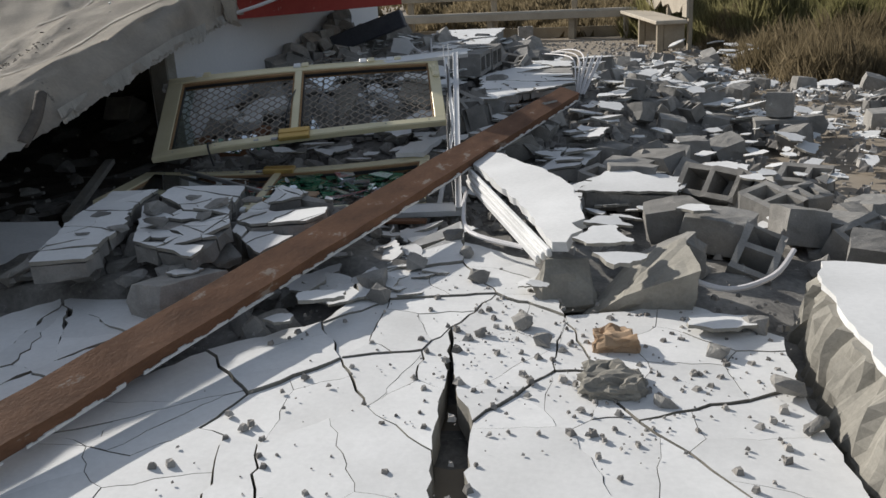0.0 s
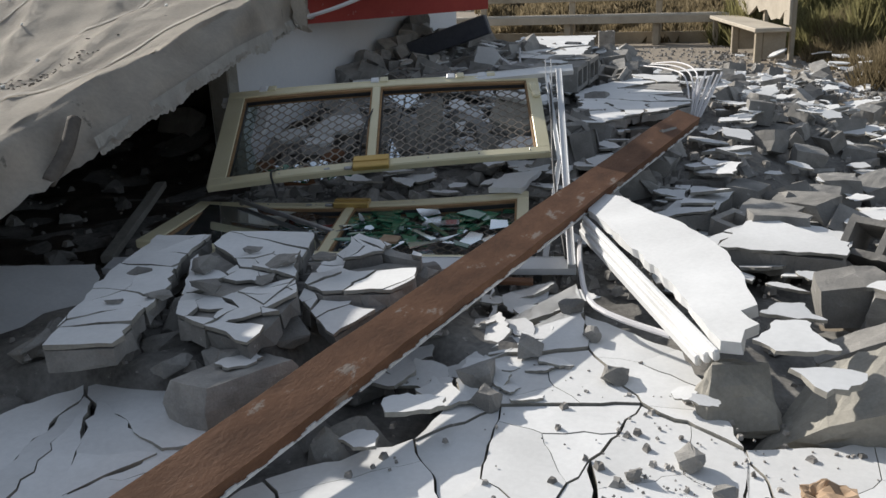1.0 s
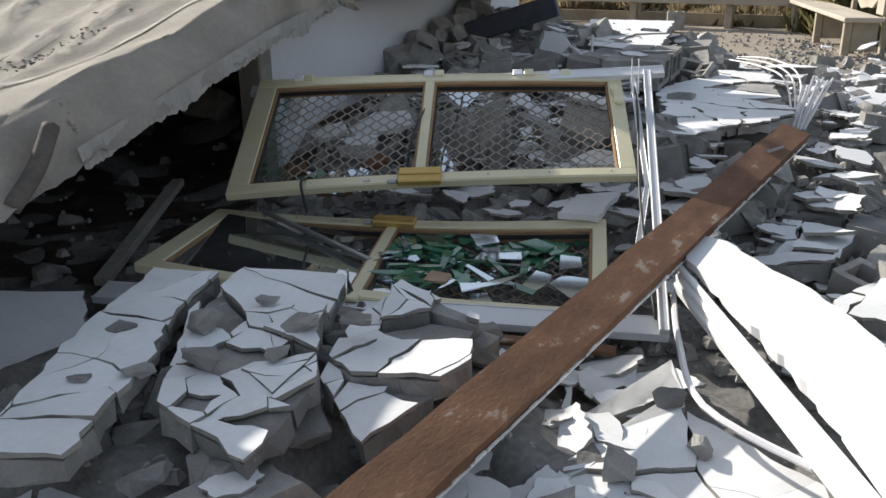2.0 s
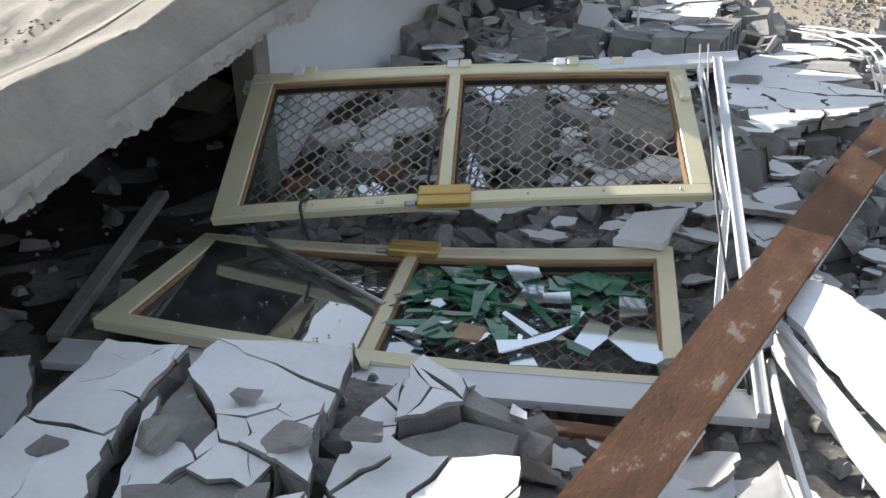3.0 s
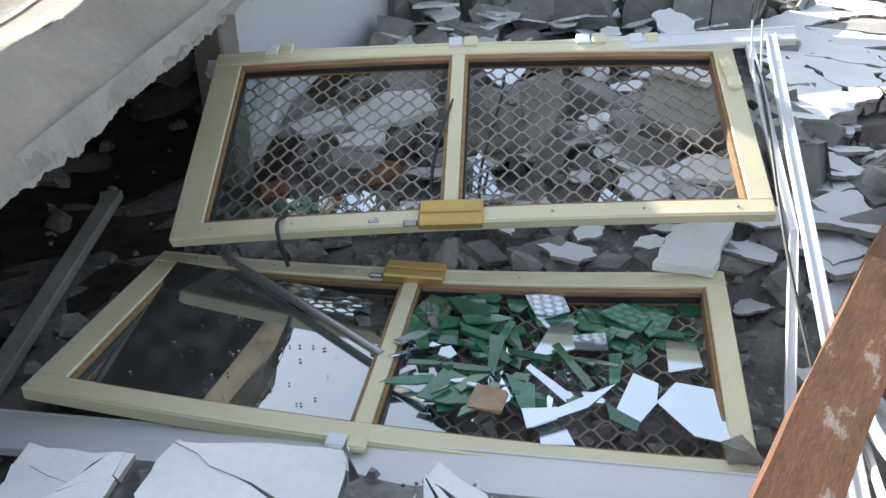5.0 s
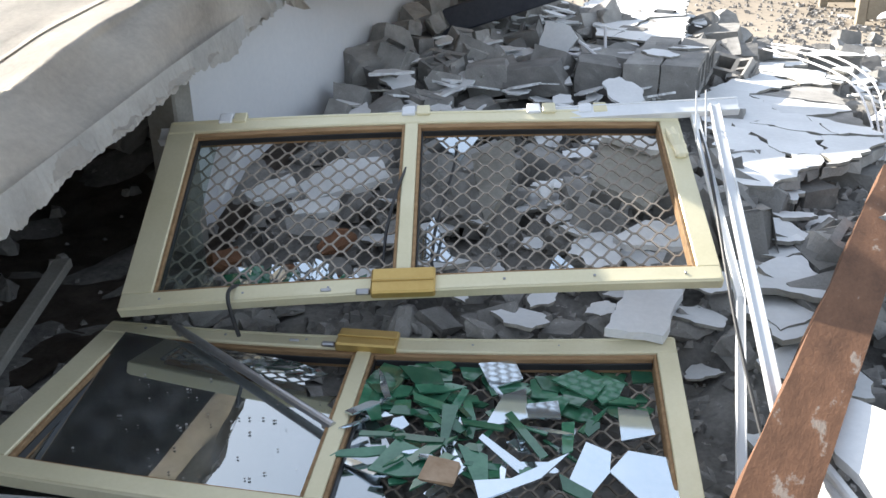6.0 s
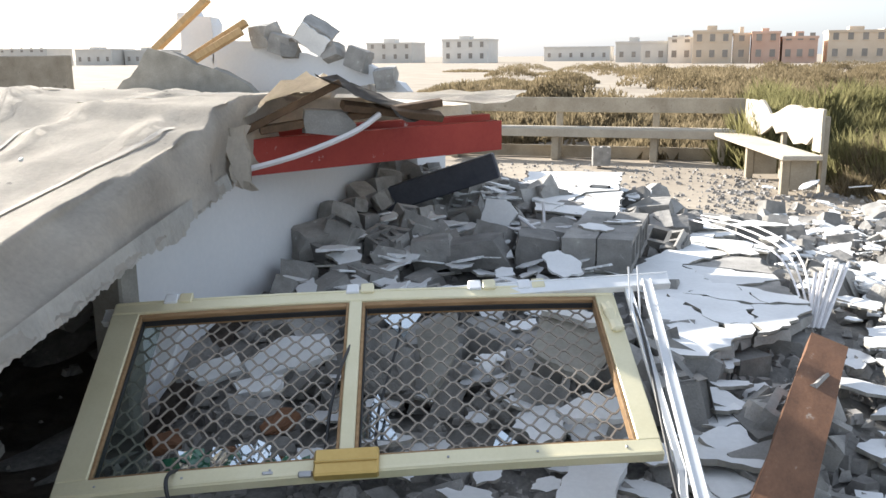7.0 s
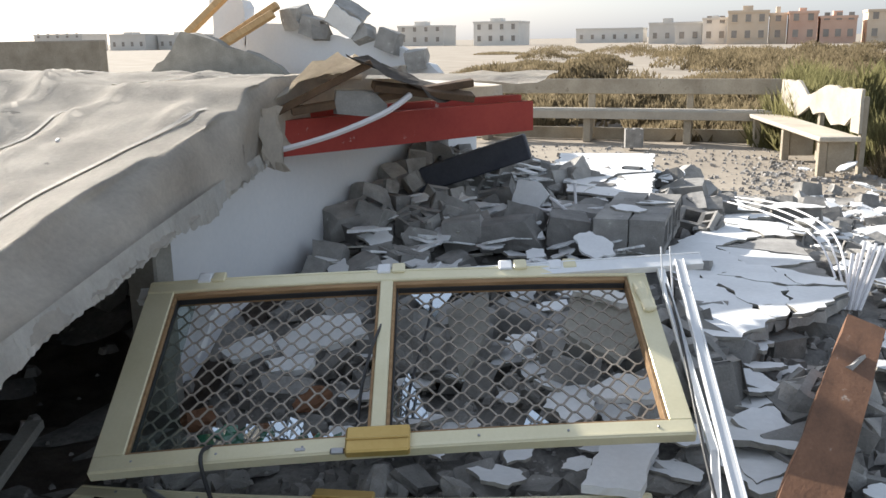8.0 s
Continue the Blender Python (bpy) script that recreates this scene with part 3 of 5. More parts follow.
def door_leaf(m, label, d):
    """A glazed leaf bent in its fall: long side along x, lock on one rail, hinges on the other. d holds its sizes."""
    lw, lh, th, rail, sa, sb, mid = d["long"], d["wide"], 0.045, d["rail"], d["stile"], d["stile_end"], d["mid"]
    leaf = empty("door_leaf", m, label, "door")

    def bent(x, y):
        return d["twist"] * (2 * x / lw - 1) * (2 * y / lh - 1) + d["bow"] * (1 - (2 * x / lw - 1) ** 2)

    def bend(bm, cuts=0):
        if cuts:
            bmesh.ops.subdivide_edges(bm, edges=[e for e in bm.edges if e.calc_length() > 0.3], cuts=cuts)
        for v in bm.verts:
            v.co.z += bent(v.co.x, v.co.y)
        return bm

    def bar(name, x0, y0, z0, x1, y1, z1, mt, note="", bev=0.003):
        return part(name, bend(one_box(x0, y0, z0, x1, y1, z1, bev), 8), mt, leaf, note)

    inner = lh - rail
    for y in (0, inner):
        bar("rail", 0, y, 0, lw, y + rail, th, M_GOLD, bev=0.005)
        step = y + rail - 0.016 if (y > 0) else y + 0.004
        bar("rail_bead", 0.01, step, th - 0.003, lw - 0.01, step + 0.012, th + 0.003, M_GOLD, bev=0.002)
    for x, wd in ((0, sa), (lw - sb, sb)):
        bar("stile", x, rail, 0.001, x + wd, inner, th - 0.002, M_GOLD)
    bar("mullion", mid - 0.025, rail, 0.001, mid + 0.025, inner, th - 0.003, M_GOLD)
    for a, b in ((sa, mid - 0.025), (mid + 0.025, lw - sb)):
        for x0, y0, x1, y1 in ((a, rail, a + 0.012, inner), (b - 0.012, rail, b, inner), (a + 0.012, rail, b - 0.012, rail + 0.012), (a + 0.012, inner - 0.022, b - 0.012, inner)):
            bar("rebate", x0, y0, -0.02, x1, y1, th - 0.01, M_WOODEDGE, "brown inner rebate", 0.002)
        for x0, y0, x1, y1 in ((a + 0.013, rail + 0.013, a + 0.018, inner - 0.023), (a + 0.02, inner - 0.029, b - 0.014, inner - 0.024)):
            bar("gasket", x0, y0, -0.004, x1, y1, 0.02, M_CABLE, "black rubber glazing gasket", 0.001)
    for a, b, depth in d["mesh"]:
        bm = diamond_mesh(b - a, lh - 2 * rail + 0.02)
        for v in bm.verts:
            v.co += Vector((a, rail - 0.01, depth + bent(a + v.co.x, rail + v.co.y)))
        part("security_mesh", bm, M_MESH, leaf, "expanded metal security mesh")
    for poly in d["glass"]:
        g = part("pane", slab_bm(poly, 0.012, 0.016, 0.0), d["kind"], leaf, "dusty glass pane")
        if d["kind"] is M_GLASS:
            g.matrix_basis = pose(0.5, 0.4, d["pane_z"], *d["pane_tilt"], 0) @ pose(-0.5, -0.4, 0)
        g.visible_shadow = False
    ly = d["lock"]
    lz = th + bent(mid, ly)
    lock = part("lock", one_box(mid - 0.1, ly - 0.02, lz - 0.012, mid + 0.11, ly + 0.085, lz + 0.024, 0.006), M_BRASS, leaf, "gold lock case")
    part("lock_rib", one_box(mid - 0.1, ly + 0.026, lz + 0.022, mid + 0.11, ly + 0.034, lz + 0.03, 0.003), M_BRASS, lock)
    bolt = part("latch_bolt", one_box(mid - 0.15, ly - 0.01, lz - 0.005, mid - 0.102, ly + 0.012, lz + 0.012, 0.005), M_STEEL, lock, "bare steel latch bolt")
    part("keyhole", one_box(mid - 0.27, ly + 0.016, bent(mid - 0.25, ly) + th - 0.002, mid - 0.235, ly + 0.028, bent(mid - 0.25, ly) + th + 0.007, 0.003), M_STEEL, leaf, "small steel key cylinder")
    for i in range(7):
        x = 0.14 + i * 0.29
        part("screw", one_box(x, ly + 0.03, th + bent(x, ly) - 0.002, x + 0.008, ly + 0.038, th + bent(x, ly) + 0.003, 0.001), M_STEEL, leaf)
    hy = lh - 0.006 if ly < 0.3 else -0.012
    for x in d["hinges"]:
        for dx, mt in ((0, M_WHITEMETAL), (0.058, M_GOLD)):
            z = th + bent(x, hy)
            part("hinge", one_box(x + dx, hy - 0.02, z - 0.014, x + dx + 0.053, hy + 0.03, z + 0.008, 0.004), mt, leaf, "white hinge leaf" if mt is M_WHITEMETAL else "")
            part("hinge_pin", tube([(x + dx + 0.002, hy + (0.03 if ly < 0.3 else -0.02), z - 0.002), (x + dx + 0.05, hy + (0.03 if ly < 0.3 else -0.02), z - 0.002)], 0.008, 8), mt, leaf, smooth=True)
    return leaf


UP_SIZE = dict(kind=M_CLEAR, long=2.0, wide=0.906, rail=0.066, stile=0.11, stile_end=0.075, mid=0.97, twist=-0.027, bow=0.024, lock=0.0, mesh=[(0.1, 0.945, -0.02), (0.995, 1.93, -0.02)], hinges=(0.2, 0.93, 1.42, 1.62),
               glass=[[(0.11, 0.07), (0.34, 0.07), (0.27, 0.2), (0.2, 0.42), (0.19, 0.83), (0.11, 0.83)]])
LOW_SIZE = dict(kind=M_GLASS, long=1.975, wide=0.893, rail=0.08, stile=0.088, stile_end=0.065, mid=0.937, twist=0.042, bow=-0.036, lock=0.82, mesh=[(0.96, 1.91, -0.03)], hinges=(0.86, 1.56, 1.76), pane_z=-0.03, pane_tilt=(1.5, 2.2),
                glass=[[(0.09, 0.08), (0.91, 0.08), (0.91, 0.5), (0.87, 0.53), (0.89, 0.58), (0.8, 0.56), (0.77, 0.64), (0.84, 0.69), (0.72, 0.74), (0.09, 0.81)],
                       [(0.965, 0.08), (1.15, 0.08), (1.2, 0.11), (1.12, 0.16), (1.08, 0.27), (1.12, 0.33), (1.05, 0.46), (0.99, 0.56), (0.965, 0.54)]])
upper_leaf = door_leaf(UP, "champagne aluminium door leaf with mesh and dusty glass, fallen", UP_SIZE)
tagged(upper_leaf, group="door leaves")
lower_leaf = door_leaf(LOW, "champagne aluminium door leaf with shattered mirror glass, fallen", LOW_SIZE)
tagged(lower_leaf, group="door leaves")

frame_ob = empty("door_frame", pose(0, 0, 0), "white metal double door frame lying on rubble", "door frame")
FN, FF = Vector((0.5, 4.09, 0.1)), Vector((0.045, 5.8, 0.81))
FL = Vector((-1.76, 3.49, 0.12))


def rail_bm(a, b, wide, thick, side, lip=0.006):
    """A folded metal channel from a to b: flat web with a raised lip on both edges."""
    a, b = Vector(a), Vector(b)
    m = basis_pose(a, b - a, side)
    l = (b - a).length
    bm = bmesh.new()
    box(bm, 0, 0, 0, l, wide, thick, 0.003)
    box(bm, 0, 0, thick - 0.002, l, lip, thick + 0.004, 0.001)
    box(bm, 0, wide - lip, thick - 0.002, l, wide, thick + 0.004, 0.001)
    return bm, m


for a, b, wide, side in ((FL, FN, 0.14, (-0.2, 0.95, 0.1)), (FN + Vector((0, 0, 0.03)), FF + Vector((0.0, 0, 0.03)), 0.038, (-1, -0.2, 0)),
                         (Vector((0.1, 5.86, 0.86)), UP @ Vector((-0.06, 0.93, -0.01)), 0.07, (0.1, -0.8, -0.45))):
    bm, m = rail_bm(a, b, wide, 0.03, side)
    part("jamb", bm, M_WHITEMETAL, frame_ob, m=m)
BENDS = [(0.32, 4.28, 0.1), (0.235, 4.97, 0.44), (-0.04, 5.8, 0.83)]
for a, b in zip(BENDS, BENDS[1:]):
    bm, m = rail_bm(a, b, 0.028, 0.025, (-1, -0.2, 0), 0.004)
    part("jamb", bm, M_WHITEMETAL, frame_ob, m=m)
thing("cable", tube([FN + Vector((-0.07, 0.1, 0.04)), FN.lerp(FF, 0.4) + Vector((-0.085, 0, 0.03)), FN.lerp(FF, 0.8) + Vector((-0.08, 0, 0.04)), FF + Vector((-0.1, 0, 0.03))], 0.006), M_CABLE, label="black cable lying along the door frame", category="cable")

thing("metal_strip", one_box(0, -0.035, 0, 1.35, 0.035, 0.04), M_CEMENT, basis_pose((-1.86, 3.65, 0.12), (-0.45, 0.95, 0.06), (-1, 0, 0)), "dull grey frame strip lying beside the door", "strip")
thing("rusty_strip", one_box(0, -0.03, 0, 0.5, 0.03, 0.02), M_RUST, basis_pose((-0.15, 3.8, 0.12), (0.97, 0.2, -0.02), (-0.23, 0.97, 0)), "rusty strip under the door frame", "strip")
for off in (0.0, 0.035):
    thing("closer_arm", tube([UP @ Vector((2.04 + off, 0.7, 0.03)), UP @ Vector((2.03 + off, 0.84, 0.1)) + Vector((0.02, 0, 0.05))], 0.0035), M_WHITEMETAL, label="thin white door closer arm", category="arm")
thing("bent_trim", rough(one_box(-0.02, -0.09, 0, 0.03, 0.08, 0.03, 0.008), 2, 0.012), M_GOLD, UP @ pose(1.96, 0.7, 0.02, 0, 8, 8), "crumpled gold trim on the door corner", "trim")
thing("concrete_lump", rough(chunk_bm(random.Random(81), 0.12, 0.09, 0.06)), M_CEMENT, LOW @ pose(1.93, 0.1, 0.03), "small grey lump resting on the door corner", "concrete lump")
# pull handle lying on the lower pane
bm = tube([(0, 0, 0), (0.8, 0, 0)], 0.014, 10)
box(bm, 0.02, -0.01, -0.022, 0.04, 0.01, 0.0)
box(bm, 0.76, -0.01, -0.022, 0.78, 0.01, 0.0)
thing("pull_handle", bm, M_STEEL, LOW @ pose(0.26, 0.84, 0.03, 0, 2, -34), "steel door pull handle lying on cracked glass", "handle")

# ---- the fallen beam ----
B0, B1 = Vector((-0.24, 1.0, 0.2)), Vector((0.79, 6.36, 0.47))
length = (B1 - B0).length
bm = bmesh.new()
for s in range(24):
    box(bm, length * s / 24, -0.082, -0.03, length * (s + 1) / 24, 0.082, 0.03)
bmesh.ops.remove_doubles(bm, verts=bm.verts[:], dist=0.001)
bmesh.ops.delete(bm, geom=[f for f in bm.faces if abs(f.normal.x) > 0.9 and 0.01 < f.calc_center_median().x < length - 0.01], context='FACES')
for v in bm.verts:
    v.co += Vector((0, rnd.uniform(-0.004, 0.004), rnd.uniform(-0.003, 0.003)))
beam = thing("timber_beam", bm, M_RUST, basis_pose(B0, B1 - B0, (-0.93, 0.22, 0.3)), "long brown painted beam lying across the rubble", "beam")
bm = bmesh.new()
for s in range(260):
    if noise.noise(Vector((s * 0.13, 4, 0))) > -0.25:
        x = length * s / 260
        box(bm, x, -0.088, -0.034, x + length / 260 * rnd.uniform(0.9, 1.2), -0.083, -0.024 + 0.02 * noise.noise(Vector((s * 0.3, 0, 9))) + rnd.uniform(0, 0.006))
part("flaking_edge", bm, M_PLASTER, beam, "white flaking paint along the side")

# ---- white plasterboard panel with ribbed edge ----
panel = empty("wall_panel", basis_pose((0.5, 4.38, 0.32), (0.72, -1.42, -0.02), (0.75, 0.35, 0.1)), "torn white wall panel tilted on the blocks", "panel")
outline = [(0, 0), (0.2, 0.02), (1.0, 0.03), (1.56, 0.0), (1.6, 0.05), (1.52, 0.1), (1.5, 0.16), (1.38, 0.15), (1.36, 0.22), (1.22, 0.25), (1.05, 0.3), (0.8, 0.34), (0.45, 0.32), (0.15, 0.25), (-0.12, 0.21), (-0.27, 0.1)]
pb = part("sheet", slab_bm(jag(outline, 0.008, 0.05), -0.02, 0.02, 0.005, 5), M_PLASTER, panel)
for i, (y, z) in enumerate(((-0.024, -0.012), (-0.04, -0.036), (-0.055, -0.062))):
    part("edge_rib", one_box(0.02 * i, y - 0.012, z - 0.03, 1.58 - 0.04 * i, y + 0.012, z + 0.01, 0.006), M_PLASTER, panel, "ribbed cream edge")

# ---- big broken lump and thick slab at the side ----
r = random.Random(5)
lump = thing("concrete_lump", rough(chunk_bm(random.Random(15), 0.56, 0.44, 0.36, 13), 6, 0.014, 16), M_CEMENT, pose(1.56, 2.97, 0.16, 4, -4, 4), "large broken grey concrete lump with flakes on top", "concrete lump")
lump2 = thing("concrete_lump", rough(chunk_bm(random.Random(8), 0.3, 0.34, 0.27, 14), 5, 0.014, 16), M_CEMENT, pose(1.29, 2.95, 0.14, -3, 5, -20), "broken grey concrete lump beside a larger one", "concrete lump")
thick = empty("thick_wall_piece", pose(0, 0, 0), "thick broken wall piece with a white face", "fallen wall")
core = crumbly_bm(jag([(2.42, 1.0), (3.2, 1.0), (3.2, 2.92), (2.28, 2.94), (2.22, 2.78), (2.27, 2.2), (2.37, 1.65)], 0.02, 0.03), -0.05, 0.285, 0.05, 9, 0.09)
part("core", core, M_CEMENT, thick)
part("face", slab_bm(jag([(2.48, 1.0), (3.2, 1.0), (3.2, 2.9), (2.27, 2.9), (2.25, 2.7), (2.33, 2.0)], 0.014, 0.06), 0.286, 0.31, 0.004, 9), M_PLASTER, thick, "white painted face")


# ---- collapsed roof ----
R0 = random.Random(90)
def roof_edge(y):
    t = (y - 2.75) / 3.6
    return -1.4 - 0.5 * t - 0.06 * t * t, 0.94 + 0.6 * t - 0.03 * t * t


def roof_point(u, y):
    """The felt's surface: u metres in from the crease; below zero it hangs down over the edge."""
    xe, ze = roof_edge(min(y, 6.3))
    p = Vector((u, y, 0))
    back = min(max((y - 5.85 - 0.05 * noise.noise(p * 2)) / 0.13, 0), 1)
    if u < 0:
        f = -u
        wob = 0.05 * noise.noise(Vector((y * 2.2, f * 2, 0))) + 0.02 * noise.noise(Vector((y * 6.0, f * 3, 4)))
        rag = (0.03 * noise.noise(Vector((y * 9, 3, 1))) + 0.02 * noise.noise(Vector((y * 23, 3, 5)))) if f > 0.9 else 0
        far = max(0, min(y, 6.0) - 4.7)
        return Vector((xe - 0.13 + (0.21 - 0.13 * far) * f + wob, y, ze - (0.2 + 0.1 * far) * f ** 1.25 + rag + 0.06 * back * (1 - f) + wob * 0.5))
    fold = 0.03 * math.sin(u * 5 + y * 1.1 + 3 * noise.noise(p * 0.7)) * min(u, 0.6) + 0.026 * noise.noise(p * 1.6) + 0.01 * noise.noise(p * 4) + 0.016 * (0.3 - abs(noise.noise(Vector((u * 2.6 + y * 0.25, y * 0.7, 9))))) + 0.03 * max(0, 1 - abs(u - 0.3 - 0.12 * math.sin(y * 2)) / 0.08) * max(0, noise.noise(Vector((y * 1.5, 7, 0))) + 0.25)
    for c, lean in ((0.42, 0.16), (0.8, 0.24), (1.25, 0.2), (1.75, 0.28), (2.4, 0.22)):
        d = u - c - 0.12 * math.sin(y * 1.3 + c * 5) - (y - 4.2) * lean - 0.06 * noise.noise(Vector((y * 3, c, 4)))
        soft = min(u / 0.2, 1) * (0.6 + 0.6 * noise.noise(Vector((y * 0.9, c * 4, 1))))
        fold += soft * (0.036 * math.exp(-(d / 0.05) ** 2) - 0.02 * math.exp(-((d - 0.16) / 0.1) ** 2))
    near = min(max((1.6 - y) / 0.4, 0), 1) * min(max((u - 0.25) / 0.4, 0), 1)
    x = xe - 0.13 - u * (1 + 0.06 * (y - 3))
    z = ze + fold + back * (0.06 + 0.03 * noise.noise(p)) - u * (0.17 * min(max((5.6 - y) / 1.6, 0), 1) - 0.02) - 0.06 * max(y - 6.0, 0) + 0.035 * (0.3 - abs(noise.noise(Vector((u * 1.1 + y * 0.5, y * 1.6 - u * 0.8, 2))))) + 0.014 * (0.3 - abs(noise.noise(Vector((u * 4 + y, y * 3, 6))))) - near * 0.85
    return Vector((x, y + 0.1 * u * back, z))


def roof_bm():
    bm = bmesh.new()
    ys = [1.55, 1.7, 1.9, 2.1, 2.3, 2.45, 2.55, 2.65, 2.72] + [2.8 + 5.4 * j / 110 for j in range(111)]
    us = [-1.0, -0.8, -0.55, -0.3, -0.1, -0.02, 0.0, 0.02] + [0.05 + 0.04 * i for i in range(55)] + [2.35, 2.5, 2.8, 3.2, 3.8, 4.5, 5.5]
    g = [[bm.verts.new(roof_point(u, y)) for u in us] for y in ys]
    for a, b in zip(g, g[1:]):
        for i in range(len(a) - 1):
            bm.faces.new((a[i], a[i + 1], b[i + 1], b[i]))
    bmesh.ops.solidify(bm, geom=bm.faces[:], thickness=-0.03)
    return bm


def seam_bm(u0, y0, u1, y1, wide):
    bm = bmesh.new()
    prev = None
    for s in range(60):
        t = s / 59
        u, y = u0 + (u1 - u0) * t, y0 + (y1 - y0) * t
        lift = Vector((0, 0, 0.006))
        pair = [bm.verts.new(roof_point(u - wide / 2, y) + lift), bm.verts.new(roof_point(u, y) + lift * 1.8), bm.verts.new(roof_point(u + wide / 2, y) + lift)]
        if prev:
            bm.faces.new((prev[0], pair[0], pair[1], prev[1]))
            bm.faces.new((prev[1], pair[1], pair[2], prev[2]))
        prev = pair
    bmesh.ops.solidify(bm, geom=bm.faces[:], thickness=0.008)
    return bm


roof = empty("collapsed_roof", pose(0, 0, 0), "sagging collapsed roof covered in dusty grey felt", "roof")
part("felt", roof_bm(), M_ROOF, roof, smooth=True)
for u0, y0, u1, y1, wd in ((0.34, 3.0, 0.1, 5.75, 0.022), (1.05, 3.0, 0.75, 5.8, 0.024), (0.75, 6.05, 0.45, 7.8, 0.024), (1.9, 3.0, 1.6, 5.8, 0.022), (1.6, 6.05, 1.3, 7.8, 0.022)):
    part("lap_seam", seam_bm(u0, y0, u1, y1, wd), M_SEAM, roof, "pale lap seam", smooth=True)
for u, y in ((0.9, 4.3), (0.5, 5.2), (1.4, 4.9), (1.2, 5.5), (0.7, 3.7), (1.8, 5.4)):
    part("pebble", chunk_bm(rnd, 0.03, 0.025, 0.02, 10), M_PLASTER, roof, m=Matrix.Translation(roof_point(u, y) + Vector((0, 0, 0.008))))
bm = bmesh.new()
prev = None
for j in range(240):
    y = 3.2 + 2.9 * j / 239
    xe, ze = roof_edge(y)
    far = max(0, y - 4.7)
    z, xe = ze - 0.17 - 0.1 * far, xe - 0.13 * far
    a = bm.verts.new((xe + 0.058, y, z + 0.03))
    b = bm.verts.new((xe + 0.072 + 0.012 * rnd.random(), y, z - 0.035 - 0.1 * max(0, noise.noise(Vector((y * 2.2, 0, 0)))) - 0.035 * abs(noise.noise(Vector((y * 11, 0, 2)))) - 0.008 * rnd.random()))
    if prev:
        bm.faces.new((prev[0], a, b, prev[1]))
    prev = (a, b)
bmesh.ops.solidify(bm, geom=bm.faces[:], thickness=0.012)
part("torn_edge", bm, M_ROOFEDGE, roof, "pale torn insulation along the edge")
# curled flap at the near corner; its dark colour stands for the fold's shaded gap
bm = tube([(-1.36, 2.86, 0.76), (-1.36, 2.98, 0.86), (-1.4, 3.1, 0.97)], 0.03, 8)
part("curled_flap", bm, M_DARK, roof, "curled felt coloured dark for the gap in the fold", smooth=True)
# dark sheet added below the felt to cut bounced light in the void
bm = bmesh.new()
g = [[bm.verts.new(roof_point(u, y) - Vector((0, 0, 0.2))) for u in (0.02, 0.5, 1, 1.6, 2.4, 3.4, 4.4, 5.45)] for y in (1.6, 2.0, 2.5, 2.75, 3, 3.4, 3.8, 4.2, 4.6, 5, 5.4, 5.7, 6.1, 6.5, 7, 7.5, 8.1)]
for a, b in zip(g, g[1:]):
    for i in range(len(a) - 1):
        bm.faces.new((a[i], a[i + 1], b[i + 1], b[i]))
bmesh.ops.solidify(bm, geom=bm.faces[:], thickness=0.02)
part("deck", bm, M_DARK, roof, "added dark sheet under the felt that darkens the void")
for i in range(70):
    u, y = R0.gauss(0.62, 0.07), R0.gauss(3.95, 0.2)
    u += (y - 3.95) * -0.15
    part("dirt_crumb", chunk_bm(R0, R0.uniform(0.012, 0.04), R0.uniform(0.01, 0.02), 0.008, 9), M_DARK, roof, m=Matrix.Translation(roof_point(u, y) + Vector((0, 0, 0.004))) @ pose(0, 0, 0, 0, 0, R0.uniform(0, 180)))

# broken upturned roof end
def quad_plate(a, b, c, d, thick, seed):
    """A ragged sheet spanned between four corners."""
    r = random.Random(seed)
    a, b, c, d = (Vector(p) for p in (a, b, c, d))
    bm = bmesh.new()
    n = 7
    up = (b - a).cross(d - a).normalized() * thick
    g = []
    for j in range(n + 1):
        rowv = []
        for i in range(n + 1):
            s, t = i / n, j / n
            p = a.lerp(b, s).lerp(d.lerp(c, s), t)
            if i in (0, n) or j in (0, n):
                p += Vector((r.uniform(-1, 1), r.uniform(-1, 1), r.uniform(-0.5, 0.5))) * 0.025
            rowv.append(bm.verts.new(p + up * noise.noise(p * 5) * 0.8))
        g.append(rowv)
    for j in range(n):
        for i in range(n):
            bm.faces.new((g[j][i], g[j][i + 1], g[j + 1][i + 1], g[j + 1][i]))
    bmesh.ops.solidify(bm, geom=bm.faces[:], thickness=thick)
    return bm


part("torn_tip", quad_plate((-2.06, 6.02, 1.4), (-1.98, 6.2, 1.42), (-1.96, 6.2, 1.08), (-2.0, 6.1, 1.12), 0.02, 6), M_ROOF, roof)
end = empty("broken_roof_end", pose(0, 0, 0), "upturned broken roof end with torn felt", "roof")
part("slab", quad_plate((-2.1, 6.25, 1.42), (-1.7, 6.28, 1.69), (-1.85, 7.2, 1.58), (-2.5, 7.2, 1.5), 0.05, 1), M_ROOF, end)
part("underside", quad_plate((-1.68, 6.3, 1.69), (-1.3, 6.75, 1.42), (-1.35, 7.3, 1.42), (-1.82, 7.2, 1.56), 0.04, 2), M_DARK, end, "dark underside sheet")
part("flap", quad_plate((-1.95, 7.2, 1.52), (-1.0, 7.7, 1.45), (-1.1, 8.6, 1.5), (-2.3, 8.4, 1.5), 0.03, 3), M_ROOF, end)
